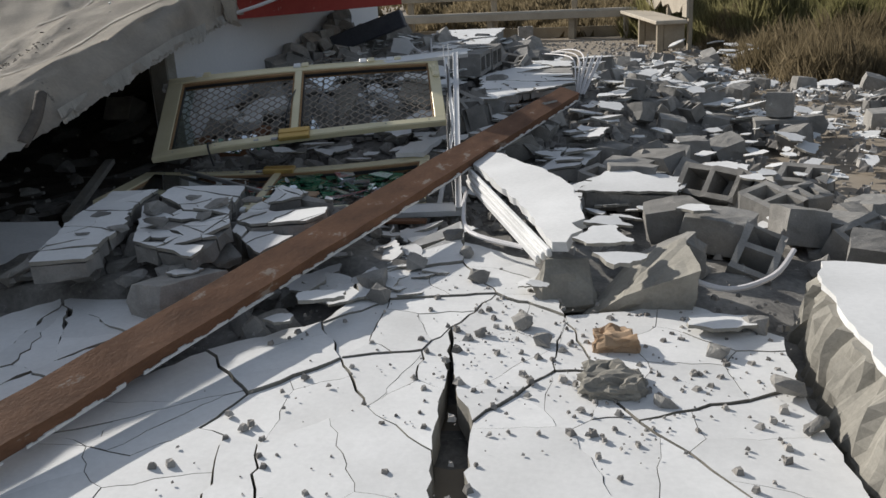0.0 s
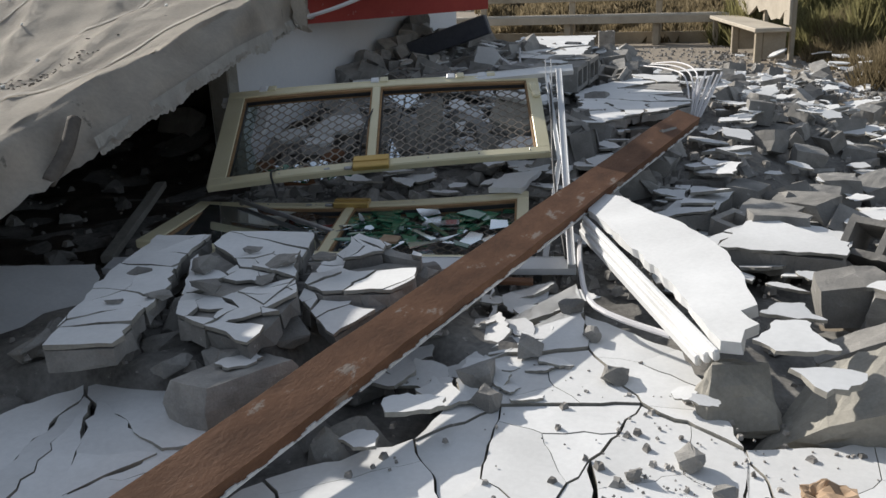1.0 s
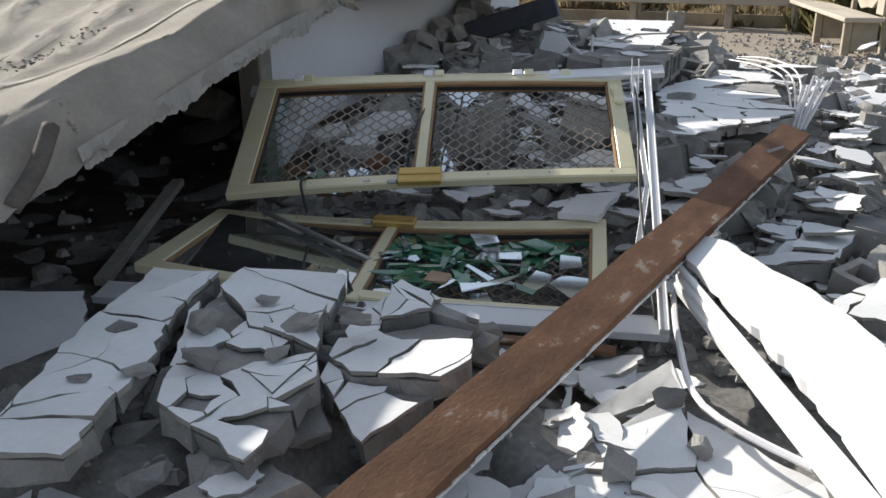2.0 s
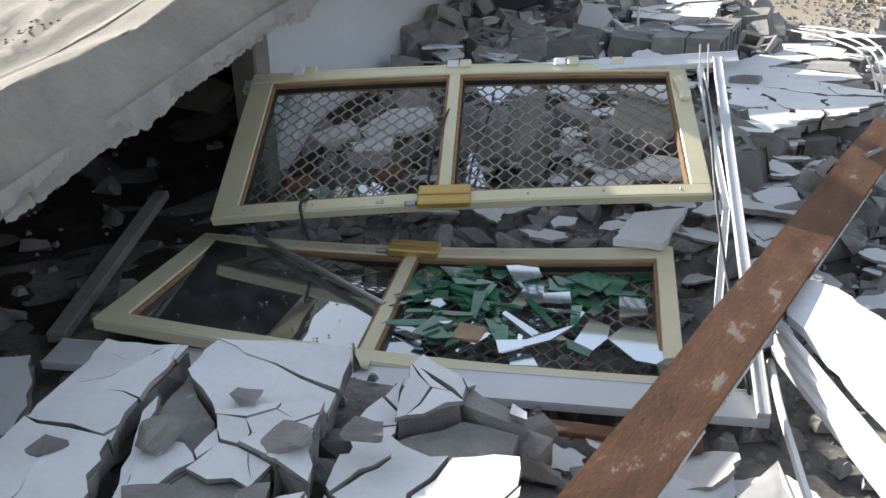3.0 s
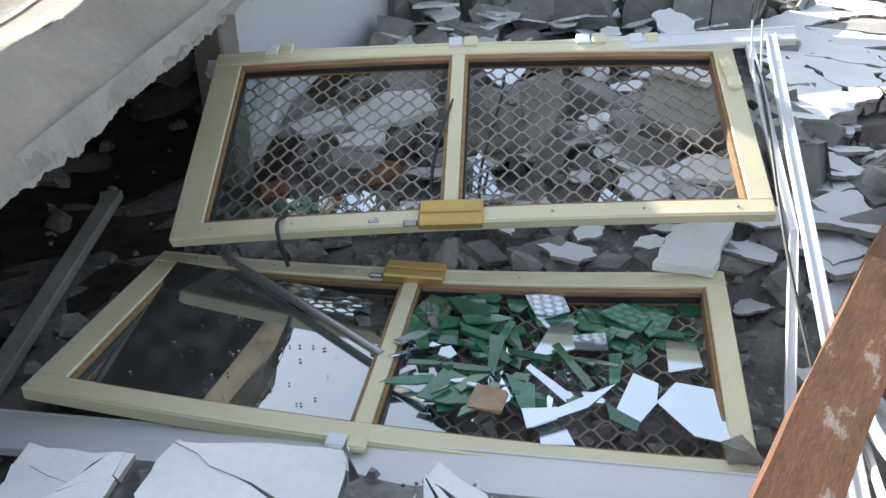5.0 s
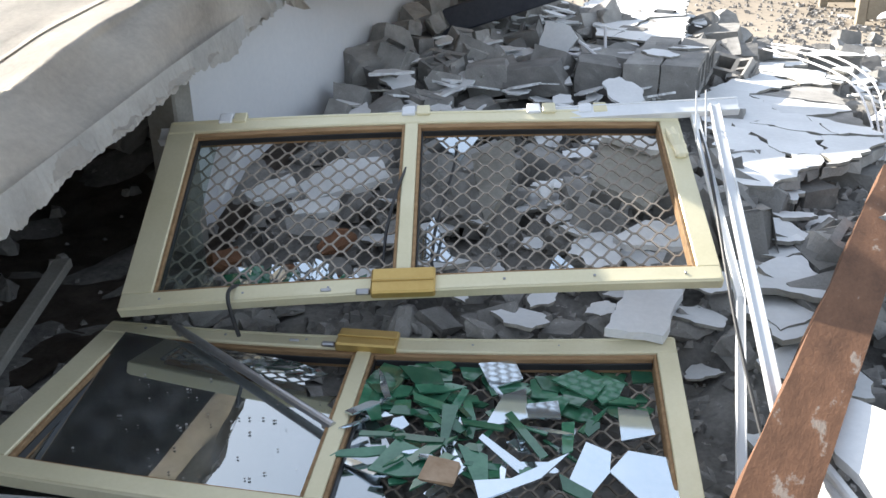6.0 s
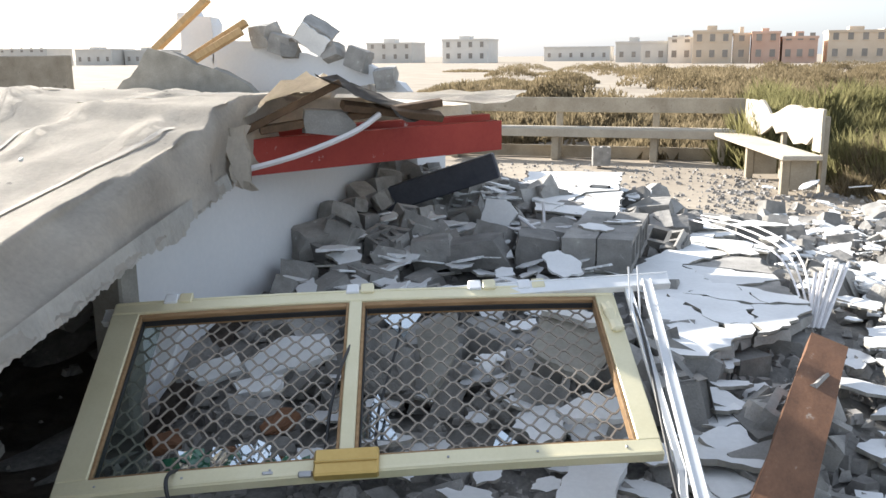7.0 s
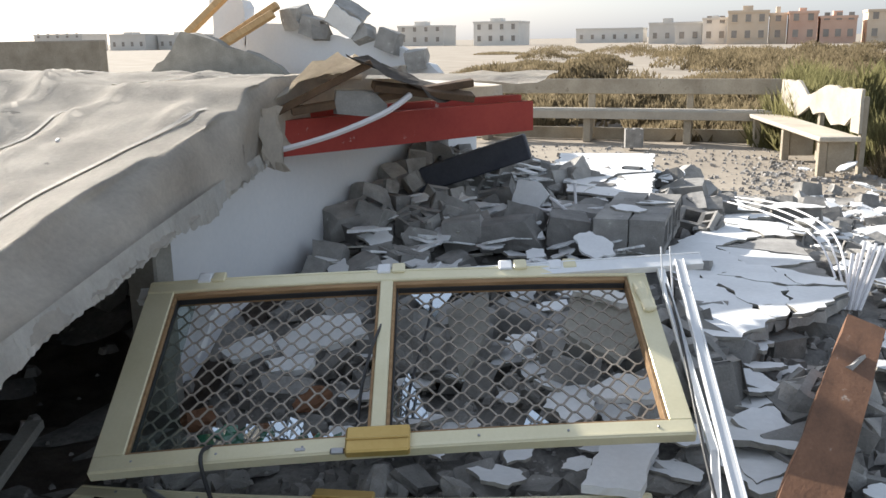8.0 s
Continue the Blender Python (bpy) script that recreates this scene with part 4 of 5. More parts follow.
for p0, p1, wdt in (((-2.0, 6.35, 1.38), (-1.2, 6.95, 1.5), 0.05), ((-1.62, 6.55, 1.5), (-1.2, 6.95, 1.42), 0.07), ((-2.1, 6.3, 1.36), (-1.6, 6.5, 1.62), 0.03)):
    v = Vector(p1) - Vector(p0)
    thing("broken_batten", one_box(0, -wdt / 2, -0.02, v.length, wdt / 2, 0.02), M_DARKWOOD, basis_pose(p0, v, (0, 1, 0.2)), "broken brown roof batten", "batten")
thing("concrete_block", solid_block_bm(random.Random(3), 0.28, 0.16, 0.13), M_BLOCK, pose(-1.72, 6.6, 1.41, 0, 4, 30), "grey block caught under the roof end", "block")

# ---- standing white wall under the roof ----
bm = bmesh.new()
box(bm, -2.42, 5.5, -0.1, -2.2, 10.2, 1.14)
bmesh.ops.subdivide_edges(bm, edges=[e for e in bm.edges if e.calc_length() > 3], cuts=24)
for v in bm.verts:
    if v.co.z > 1:
        v.co.z += rnd.uniform(-0.03, 0.02)
wall = thing("wall_east", bm, M_PAINT, label="standing white painted wall under the roof", category="wall", kind="structure")
bm = one_box(-2.32, 5.36, 0.0, -2.16, 5.49, 0.98, 0.01)
thing("door_post", bm, M_CEMENT, label="broken grey post at the wall end", category="post")
# soil-covered floor below the roof, its brown darkened to carry the void's shade
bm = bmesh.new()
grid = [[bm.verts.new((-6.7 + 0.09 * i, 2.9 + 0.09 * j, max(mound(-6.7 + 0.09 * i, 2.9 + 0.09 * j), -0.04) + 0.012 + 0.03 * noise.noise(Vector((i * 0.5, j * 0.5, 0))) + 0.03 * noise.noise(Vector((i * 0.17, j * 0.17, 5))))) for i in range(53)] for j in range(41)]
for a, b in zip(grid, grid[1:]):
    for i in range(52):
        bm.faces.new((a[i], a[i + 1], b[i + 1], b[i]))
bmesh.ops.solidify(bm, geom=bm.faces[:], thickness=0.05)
thing("floor", bm, M_SHADED_SOIL, label="dark brown soil on the void floor, tone lowered for shade", category="floor", kind="structure")

# dark walls added behind and beside the void to hold its shade
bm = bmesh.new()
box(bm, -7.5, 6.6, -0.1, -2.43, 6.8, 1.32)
thing("wall_north", bm, M_DARK, label="added dark wall that keeps the void under the roof in shade", category="wall", kind="structure")
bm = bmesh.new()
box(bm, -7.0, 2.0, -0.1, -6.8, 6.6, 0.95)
thing("wall_west", bm, M_DARK, label="added dark wall that keeps the void under the roof in shade", category="wall", kind="structure")


# ---- red steel beam ----
def channel(length, h, w, t):
    """A folded channel: web at y = 0, two flanges, one closed section drawn out along x."""
    bm = bmesh.new()
    outline = [(0, 0), (w, 0), (w, t), (t, t), (t, h - t), (w, h - t), (w, h), (0, h)]
    ends = [[bm.verts.new((x, y, z)) for y, z in outline] for x in (0, length)]
    for i in range(8):
        j = (i + 1) % 8
        bm.faces.new((ends[0][i], ends[0][j], ends[1][j], ends[1][i]))
    bm.faces.new(ends[0][::-1])
    bm.faces.new(ends[1])
    return bm


thing("steel_channel", channel(1.98, 0.19, 0.08, 0.01), M_RED, basis_pose((-2.17, 6.24, 1.135), (1.075, 1.65, 0.01), (-0.8, 0.5, 0)), "red primed steel channel resting on the wall", "steel beam", "red steel beams")
thing("steel_channel", channel(2.0, 0.17, 0.08, 0.01), M_RED, basis_pose((-2.28, 6.3, 1.19), (1.075, 1.65, 0.01), (-0.8, 0.5, 0)), "red primed steel channel behind a second one", "steel beam", "red steel beams")
thing("plastic_pipe", tube([(-2.14, 6.15, 1.16), (-1.8, 6.3, 1.25), (-1.55, 6.5, 1.36), (-1.45, 6.65, 1.45)], 0.016), M_PVC, label="white plastic pipe bent over the red beam", category="pipe")

# ---- grey casing, conduits ----
bm = one_box(-0.42, -0.14, -0.09, 0.42, 0.14, 0.09, 0.012)
thing("dark_casing", bm, M_SLATE, basis_pose((-1.62, 8.25, 0.86), (0.6, 0.15, 0.2), (0, 1, 0)), "dark blue-grey steel casing lying tilted in rubble", "casing")
for i in range(3):
    o = (i - 1) * 0.045
    thing("conduit", tube([(0.12 + o, 9.3 + 2 * o, 0.5), (0.46 + o, 8.5 + o, 0.58 + o / 2), (0.7 + o, 7.6, 0.6 + o / 3), (0.77 + o / 3, 6.95, 0.42)], 0.0065), M_PVC,
          label="bent white plastic conduit rising from the rubble", category="conduit", group="white conduits")
for i in range(7):
    thing("conduit", tube([(0.76 + i * 0.012, 6.92 + 0.01 * (i % 2), 0.38), (0.79 + i * 0.028, 7.05 + 0.02 * i, 0.68 + rnd.uniform(-0.06, 0.05))], 0.0085), M_PVC,
          label="broken white conduit stub standing in the rubble", category="conduit", group="white conduits")
for i in range(7):
    x, y = -0.85 + rnd.uniform(-0.1, 0.2), 7.75 + rnd.uniform(-0.1, 0.1)
    d = Vector((rnd.uniform(-1, 1), rnd.uniform(-0.3, 0.3), rnd.uniform(-0.2, 0.7))).normalized() * 0.16
    thing("conduit", tube([Vector((x, y, 0.66)) - d, Vector((x, y, 0.66)) + d], 0.01), M_PVC, label="short white conduit in a tangle", category="conduit", group="white conduits")
thing("plastic_pipe", tube([(1.75, 2.85, 0.24), (1.93, 2.83, 0.2), (2.1, 2.9, 0.24), (2.18, 3.0, 0.32)], 0.012), M_PVC, label="white plastic pipe bent over broken wall", category="pipe")
thing("plastic_pipe", tube([(0.47, 4.32, 0.2), (0.56, 3.9, 0.2), (0.7, 3.5, 0.19), (1.02, 3.26, 0.2)], 0.012), M_PVC, label="cream pipe looped beside the white panel", category="pipe")
thing("cable", tube([UP @ Vector(p) for p in ((1.14, 0.82, -0.03), (1.13, 0.7, -0.04), (1.08, 0.45, -0.04), (1.06, 0.3, -0.03), (1.08, 0.14, -0.03), (1.3, 0.09, -0.03), (1.5, 0.07, -0.04))], 0.006), M_CABLE, label="black cable looped over the door", category="cable")
thing("cable", tube([UP @ Vector(p) for p in ((0.96, 0.6, 0.06), (0.93, 0.45, 0.075), (0.9, 0.3, 0.04), (0.87, 0.14, -0.03), (0.75, 0.12, -0.03), (0.6, 0.14, -0.02))], 0.006), M_CABLE, label="black cable hanging over the door mullion", category="cable")
thing("cable", tube([UP @ Vector(p) for p in ((0.42, 0.12, -0.02), (0.4, 0.04, 0.068), (0.4, -0.02, 0.066), (0.42, -0.08, -0.04))], 0.007), M_CABLE, label="black cable looped over the door rail", category="cable")

# ---- rubble blocks ----
R = random.Random(21)
B_FULL = [mesh_of("concrete_block", hollow_block_bm(seed=s), M_BLOCK) for s in range(3)]
B_BROKEN = [mesh_of("concrete_block", hollow_block_bm(0.34, holes=2, broken=0.12, seed=10 + s), M_BLOCK) for s in range(4)]
B_HALF = [mesh_of("concrete_block", rough(solid_block_bm(R, R.uniform(0.22, 0.4), 0.2, R.uniform(0.16, 0.2)), 2, 0.005, 30), M_BLOCK) for s in range(8)]
B_LUMP = [mesh_of("concrete_lump", rough(chunk_bm(R, R.uniform(0.1, 0.24), R.uniform(0.08, 0.18), R.uniform(0.06, 0.13)), 2, 0.008, 26), M_BLOCK) for s in range(12)]


def under_beam(x, y, z):
    """Rubble settles below the timber beam that lies on it."""
    t = (y - B0.y) / (B1.y - B0.y)
    d = abs(x - B0.x - t * (B1.x - B0.x))
    if 0.3 < t < 1.05 and d < 0.5:
        return min(z, B0.z + t * (B1.z - B0.z) - 0.13 + 0.3 * max(0, d - 0.12))
    return z


def put(me, m, label, category, group):
    ob = new(me.name.split(".")[0], me)
    m = m.copy()
    m.translation.z = under_beam(*m.translation)
    gap = dict(block=0.2).get(category, 0.06 if "flake" in category else 0.13)
    m.translation.z = min(m.translation.z, leaf_height(m.translation.x, m.translation.y, gap))
    ob.matrix_world = m
    return tagged(ob, label, category, group)


FLAKES = []
for s in range(14):
    cnt = R.randint(5, 9)
    rad, long = R.uniform(0.07, 0.14), R.uniform(0.55, 1.0)
    poly = [(rad * k * math.cos(6.2832 * (i + w) / cnt), rad * long * k * math.sin(6.2832 * (i + w) / cnt)) for i in range(cnt) for k, w in ((R.uniform(0.55, 1.3), R.uniform(-0.3, 0.3)),)]
    me = mesh_of("plaster_flake", slab_bm(jag(poly, 0.009, 0.022, s), -0.012, 0.0, 0.004, s), M_PLASTER)
    me.materials.append(M_CEMENT)
    for f in me.polygons:
        f.material_index = 0 if f.index == 0 else 1
    FLAKES.append(me)


def flake(x, y, z, rz=0, rx=0, ry=0, size=1.0, kind=None):
    m = pose(x, y, z, rx, ry, rz) @ Matrix.Scale(size, 4)
    return put(FLAKES[R.randrange(len(FLAKES)) if kind is None else kind], m, "flat broken flake of white painted plaster", "plaster flake", "plaster flakes")


# blocks that stand out, by their place: x, y, z, turn, tip, lean, kind
STAND = [(1.86, 7.25, 0.22, 20, 70, 0, 2), (2.4, 6.75, 0.1, 6, 90, 0, 0), (2.4, 6.8, 0.3, 80, 0, 6, 2), (1.95, 6.9, 0.1, -20, 0, 5, 2), (1.55, 5.3, 0.13, -35, 8, -6, 2),
         (1.9, 4.7, 0.14, -35, 55, 0, 0), (2.15, 4.65, 0.1, -45, 60, 10, 1), (2.2, 4.25, 0.12, -50, 12, 8, 1), (1.93, 3.85, 0.13, -12, 6, 4, 2), (2.3, 3.95, 0.14, 22, -8, 10, 2),
         (2.55, 4.0, 0.08, -30, 4, 0, 2), (2.6, 3.6, 0.1, -10, 12, 4, 2), (1.7, 3.95, 0.16, 10, 6, -8, 2), (1.0, 5.7, 0.12, 80, 0, 4, 2), (1.22, 5.55, 0.13, 75, 4, 4, 2), (0.8, 5.6, 0.1, 85, 0, 4, 0),
         (1.42, 7.5, 0.12, 10, 4, 3, 2), (1.65, 7.3, 0.14, 80, 8, 0, 1), (1.75, 6.05, 0.08, 10, 0, 0, 2), (3.3, 7.4, 0.06, 10, 5, 0, 2), (2.45, 5.1, 0.06, -20, 20, 0, 1), (1.35, 5.15, 0.1, -20, 9, 3, 2),
         (2.75, 4.5, 0.06, 40, 0, 0, 2), (1.2, 6.9, 0.14, 40, 20, 10, 1), (1.4, 4.95, 0.12, 10, -6, 4, 2), (0.5, 5.95, 0.16, 100, 6, 4, 1)]
for x, y, z, rz, rx, ry, kind in STAND:
    pool = (B_FULL, B_BROKEN, B_HALF)[kind]
    put(pool[R.randrange(len(pool))], pose(x, y, z, rx, ry, rz), "grey hollow concrete block with open cells" if kind < 2 else "broken grey concrete block on the rubble", "block", "concrete blocks")

thing("concrete_block", rough(solid_block_bm(random.Random(4), 0.46, 0.2, 0.16), 3, 0.004, 30), M_BLOCK, pose(-0.29, 2.46, 0.2, -5, 8, 74), "grey solid block lying tilted with a plaster patch", "block", "concrete blocks")
flake(-0.3, 2.5, 0.29, 80, 0, 8, 0.7)
# courses of wall still joined, on the heap
for i in range(4):
    put(B_HALF[i % 6], pose(-1.95 + 0.28 * i, 7.35 + 0.03 * i, 0.52 + 0.01 * i, 3, -3 * i, 6), "grey block in a fallen wall course", "block", "concrete blocks")
for i in range(2):
    put(B_FULL[i % 3], basis_pose((-0.27 + 0.02 * i, 7.55 + 0.41 * i, 0.6 + 0.01 * i), (0.02, 1, 0.04), (0, 0, 1)), "grey hollow block in a fallen wall course", "block", "concrete blocks")
    put(B_FULL[(i + 1) % 3], basis_pose((-0.48 + 0.02 * i, 7.55 + 0.41 * i, 0.6 + 0.01 * i), (0.02, 1, 0.04), (0, 0, 1)), "grey hollow block in a fallen wall course", "block", "concrete blocks")
    put(B_HALF[(i + 2) % 6], pose(-0.75, 7.5 + 0.3 * i, 0.58, 6, 8, 12), "grey block in a fallen wall course", "block", "concrete blocks")
for x, y in ((-0.4, 7.6), (-0.3, 7.85), (-0.6, 7.5), (-0.5, 8.0), (-1.7, 7.35), (-1.4, 7.37)):
    flake(x, y, 0.715 if x > -0.5 else 0.57, R.uniform(0, 360), 2, 2, R.uniform(0.7, 1.2))

ZONES = [(-2.1, -0.2, 7.6, 10.4, 150, 0.12), (-1.7, 0.25, 5.6, 7.2, 34, 0.02), (0.9, 1.9, 7.0, 10.0, 40, 0.04), (-0.2, 0.7, 8.2, 10.8, 30, 0.05), (1.2, 2.5, 4.5, 7.0, 30, 0.03), (-1.7, 0.25, 4.3, 6.2, 130, 0.08), (0.25, 0.68, 5.4, 6.1, 14, 0.04), (-2.1, -1.6, 6.4, 8.6, 46, 0.06),
         (1.7, 2.9, 3.4, 4.6, 12, 0.02), (-1.2, 0.15, 2.25, 3.6, 70, 0.05), (-3.5, -1.8, 3.4, 6.2, 8, 0.02), (-2.1, 1.0, 10.2, 11.6, 24, 0.02), (0.6, 2.6, 9.0, 12.5, 46, 0.0), (2.2, 3.6, 5.5, 9.5, 20, 0.0)]
for x0, x1, y0, y1, cnt, up in ZONES:
    for _ in range(cnt):
        x, y = R.uniform(x0, x1), R.uniform(y0, y1)
        pool = R.choice((B_BROKEN, B_HALF, B_HALF, B_LUMP, B_LUMP))
        low = y < 5.7 and x < 0.3
        if low:
            pool = B_LUMP
        z = mound(x, y) + (0.05 if pool is not B_LUMP else 0.02) + up * R.random()
        lab = ("broken grey concrete block in the heap", "block", "concrete blocks") if pool is not B_LUMP else ("jagged grey lump of broken concrete", "concrete lump", "concrete lumps")
        far = R.uniform(0.45, 0.95) if y > 6.4 and pool is not B_LUMP else 1.0
        put(pool[R.randrange(len(pool))], pose(x, y, z, R.uniform(-30, 30), R.uniform(-30, 30), R.uniform(0, 360)) @ Matrix.Scale(far, 4), *lab)

for x0, x1, y0, y1, cnt, up in [(0.9, 2.6, 4.0, 7.5, 80, 0.14), (-1.4, 0.15, 5.0, 6.4, 44, 0.13), (0.0, 0.62, 2.75, 3.85, 36, 0.02), (0.4, 1.1, 4.7, 6.2, 20, 0.07), (-2.0, -0.25, 6.4, 7.6, 40, 0.12)]:
    for _ in range(cnt):
        x, y = R.uniform(x0, x1), R.uniform(y0, y1)
        z = max(mound(x, y) + up * R.uniform(0.5, 1.2), 0.115 if y < 3.95 and x > 0.0 else -1)
        flake(x, y, z, R.uniform(0, 360), R.uniform(-14, 14), R.uniform(-14, 14), R.uniform(0.5, 1.3))


def far_flakes(spots):
    """Plaster scraps on the far heap, joined into one."""
    verts, faces = [], []
    for x0, x1, y0, y1, cnt, up in spots:
        for _ in range(cnt):
            x, y = R.uniform(x0, x1), R.uniform(y0, y1)
            me = FLAKES[R.randrange(len(FLAKES))]
            m = pose(x, y, mound(x, y) + up * R.uniform(0.4, 1.2), R.uniform(-16, 16), R.uniform(-16, 16), R.uniform(0, 360)) @ Matrix.Scale(R.uniform(0.4, 1.3), 4)
            b = len(verts)
            verts += [m @ v.co for v in me.vertices]
            faces += [[b + i for i in f.vertices] for f in me.polygons]
    me = bpy.data.meshes.new("plaster_scraps")
    me.from_pydata(verts, [], faces)
    me.materials.append(M_PLASTER)
    return tagged(new("plaster_scraps", me), "broken white plaster scraps strewn over the heap", "rubble", kind="stuff")


far_flakes([(-1.9, -0.3, 6.6, 10.6, 230, 0.17), (0.75, 1.9, 7.5, 11.2, 130, 0.12), (1.8, 3.4, 6.5, 11.0, 60, 0.05), (-2.0, 1.0, 10.4, 12.0, 60, 0.06), (0.8, 3.2, 9.0, 14.0, 90, 0.05), (2.4, 4.5, 5.0, 9.5, 60, 0.04)])
for x, y, s in ((-0.81, 3.04, 0.15), (-0.66, 2.84, 0.12), (-0.51, 3.14, 0.16), (-0.71, 3.26, 0.1), (-0.41, 2.69, 0.13), (-0.11, 3.14, 0.12), (-1.01, 2.89, 0.08), (-0.46, 2.94, 0.08), (-0.76, 2.69, 0.09), (-0.36, 3.24, 0.11), (-0.06, 2.96, 0.1), (-0.88, 2.59, 0.07)):
    put(B_LUMP[R.randrange(12)], pose(x, y, 0.405, R.uniform(-15, 15), R.uniform(-15, 15), R.uniform(0, 360)) @ Matrix.Scale(s * 6, 4) @ Matrix.Diagonal((1, 1, 0.6, 1)), "flat grey concrete lump on white plaster", "concrete lump", "concrete lumps")
# flakes on the lump and beside the beam
for x, y, z, rz, sc in ((1.18, 2.79, 0.2, 0, 0.4), (0.32, 2.52, 0.2, 30, 1.2), (0.22, 2.32, 0.18, 80, 0.9),
                        (1.92, 2.63, 0.15, 10, 1.1), (2.09, 4.50, 0.26, 30, 0.9), (1.79, 3.76, 0.28, 70, 1.2)):
    flake(x, y, z, rz, R.uniform(-6, 6), R.uniform(-6, 6), sc)


for x, y, z, rz, sc in ((1.42, 3.2, 0.36, 20, 1.0), (1.42, 2.98, 0.365, 60, 1.15), (1.53, 2.74, 0.35, 40, 1.4), (1.11, 2.9, 0.16, 80, 0.5), (0.27, 6.2, 0.42, 10, 1.5), (0.4, 6.0, 0.38, 30, 1.1), (0.36, 5.72, 0.35, 200, 1.1), (0.33, 5.45, 0.33, 120, 1.7), (0.4, 5.3, 0.3, 70, 1.8),
                        (1.06, 5.98, 0.34, 15, 1.8), (1.12, 6.35, 0.38, 250, 1.7), (1.06, 7.35, 0.36, 40, 1.3), (0.34, 5.75, 0.4, 300, 1.2), (0.42, 5.0, 0.24, 10, 1.7), (0.95, 5.7, 0.3, 130, 1.6), (1.15, 6.9, 0.34, 210, 1.4)):
    flake(x, y, z, rz, R.uniform(-8, 8), R.uniform(-8, 8), sc)


def crumbs(name, spots, label):
    """Loose crumbs and grit, joined into one."""
    verts, faces = [], []
    for x0, x1, y0, y1, cnt, lo, hi, zf in spots:
        for _ in range(cnt):
            x, y, s = R.uniform(x0, x1), R.uniform(y0, y1), lo + (hi - lo) * R.random() ** 3
            z = zf if zf is not None else min(mound(x, y) + 0.03, leaf_height(x, y, 0.1))
            b = len(verts)
            a = R.uniform(0, 6.28)
            for dx, dy, dz in ((-1, -1, -0.6), (1, -0.8, -0.6), (0.9, 1, -0.6), (-0.8, 0.9, -0.6), (-0.5, -0.6, 0.6), (0.6, -0.4, 0.8), (0.4, 0.6, 0.5), (-0.6, 0.4, 0.7)):
                k = R.uniform(0.6, 1.1) * s
                verts.append((x + k * (dx * math.cos(a) - dy * math.sin(a)), y + k * (dx * math.sin(a) + dy * math.cos(a)), z + k * dz))
            for f in ((0, 3, 2, 1), (4, 5, 6, 7), (0, 1, 5, 4), (1, 2, 6, 5), (2, 3, 7, 6), (3, 0, 4, 7)):
                faces.append([b + i for i in f])
    me = bpy.data.meshes.new(name)
    me.from_pydata(verts, [], faces)
    me.materials.append(M_BITS)
    return tagged(new(name, me), label, "rubble", kind="stuff")


crumbs("gravel", [(0.15, 2.15, 1.2, 3.2, 260, 0.003, 0.018, 0.108), (0.9, 2.15, 1.7, 3.0, 340, 0.003, 0.02, 0.108), (-1.4, 0.3, 1.6, 4.0, 300, 0.005, 0.03, None), (-2.0, 1.2, 4.0, 7.0, 2200, 0.008, 0.06, None), (-2.1, 1.8, 7.0, 11.5, 1600, 0.01, 0.07, None),
                  (1.0, 3.6, 3.5, 11.5, 1800, 0.008, 0.05, None), (-4, -1.7, 3, 6.5, 160, 0.01, 0.05, None), (2.5, 6.0, 5, 14, 700, 0.01, 0.05, -0.05), (0.2, 3.6, 10, 16, 1500, 0.01, 0.06, -0.04), (-3.5, 1.0, 12, 17, 900, 0.008, 0.045, -0.04)], "loose crumbs of concrete and grit")

# crumpled paper
thing("crumpled_paper", rough(chunk_bm(random.Random(31), 0.17, 0.14, 0.08, 30), 4, 0.022, 30), M_PAPER, pose(1.53, 2.42, 0.13), "crumpled brown paper wedged by the lump", "paper")
thing("concrete_lump", rough(chunk_bm(random.Random(32), 0.24, 0.2, 0.08, 40), 5, 0.024, 24), M_CEMENT, pose(1.56, 2.1, 0.12), "rough crumbled concrete lump on the white slab", "concrete lump")
for x, y, s in ((1.01, 2.45, 0.05), (0.86, 3.04, 0.1), (1.15, 2.56, 0.08), (0.71, 3.36, 0.08), (0.40, 2.89, 0.13), (0.52, 3.17, 0.1), (2.02, 2.64, 0.09), (1.89, 2.40, 0.07), (1.73, 2.00, 0.06), (1.26, 2.40, 0.07), (0.47, 2.73, 0.1), (2.11, 2.14, 0.1), (2.16, 1.92, 0.07), (0.58, 3.60, 0.09)):
    thing("concrete_lump", rough(chunk_bm(R, s * 1.2, s, s * 0.8, 16), 2, 0.006, 30), M_BLOCK, pose(x, y, 0.1 + s * 0.35, R.uniform(-20, 20), 0, R.uniform(0, 180)), "small grey concrete lump on the white slab", "concrete lump", "concrete lumps")

for i in range(12):
    put(B_HALF[i % 8], pose(R.uniform(0.25, 0.85), 6.25 + 0.16 * i, 0.3, R.uniform(-4, 4), R.uniform(-4, 4), R.uniform(0, 180)), "broken grey block under the fallen wall", "block", "concrete blocks")

for x, y, turn, tip, s in ((0.36, 5.5, 20, 14, 1.3), (0.36, 5.82, 70, 12, 1.2), (0.36, 5.2, 130, -10, 1.1), (1.02, 5.3, 200, 10, 1.4), (1.05, 5.62, 260, 10, 1.6), (0.5, 4.95, 310, 8, 1.1), (1.12, 5.95, 40, 9, 1.4)):
    flake(x, y, mound(x, y) + 0.16, turn, tip, 5, s)

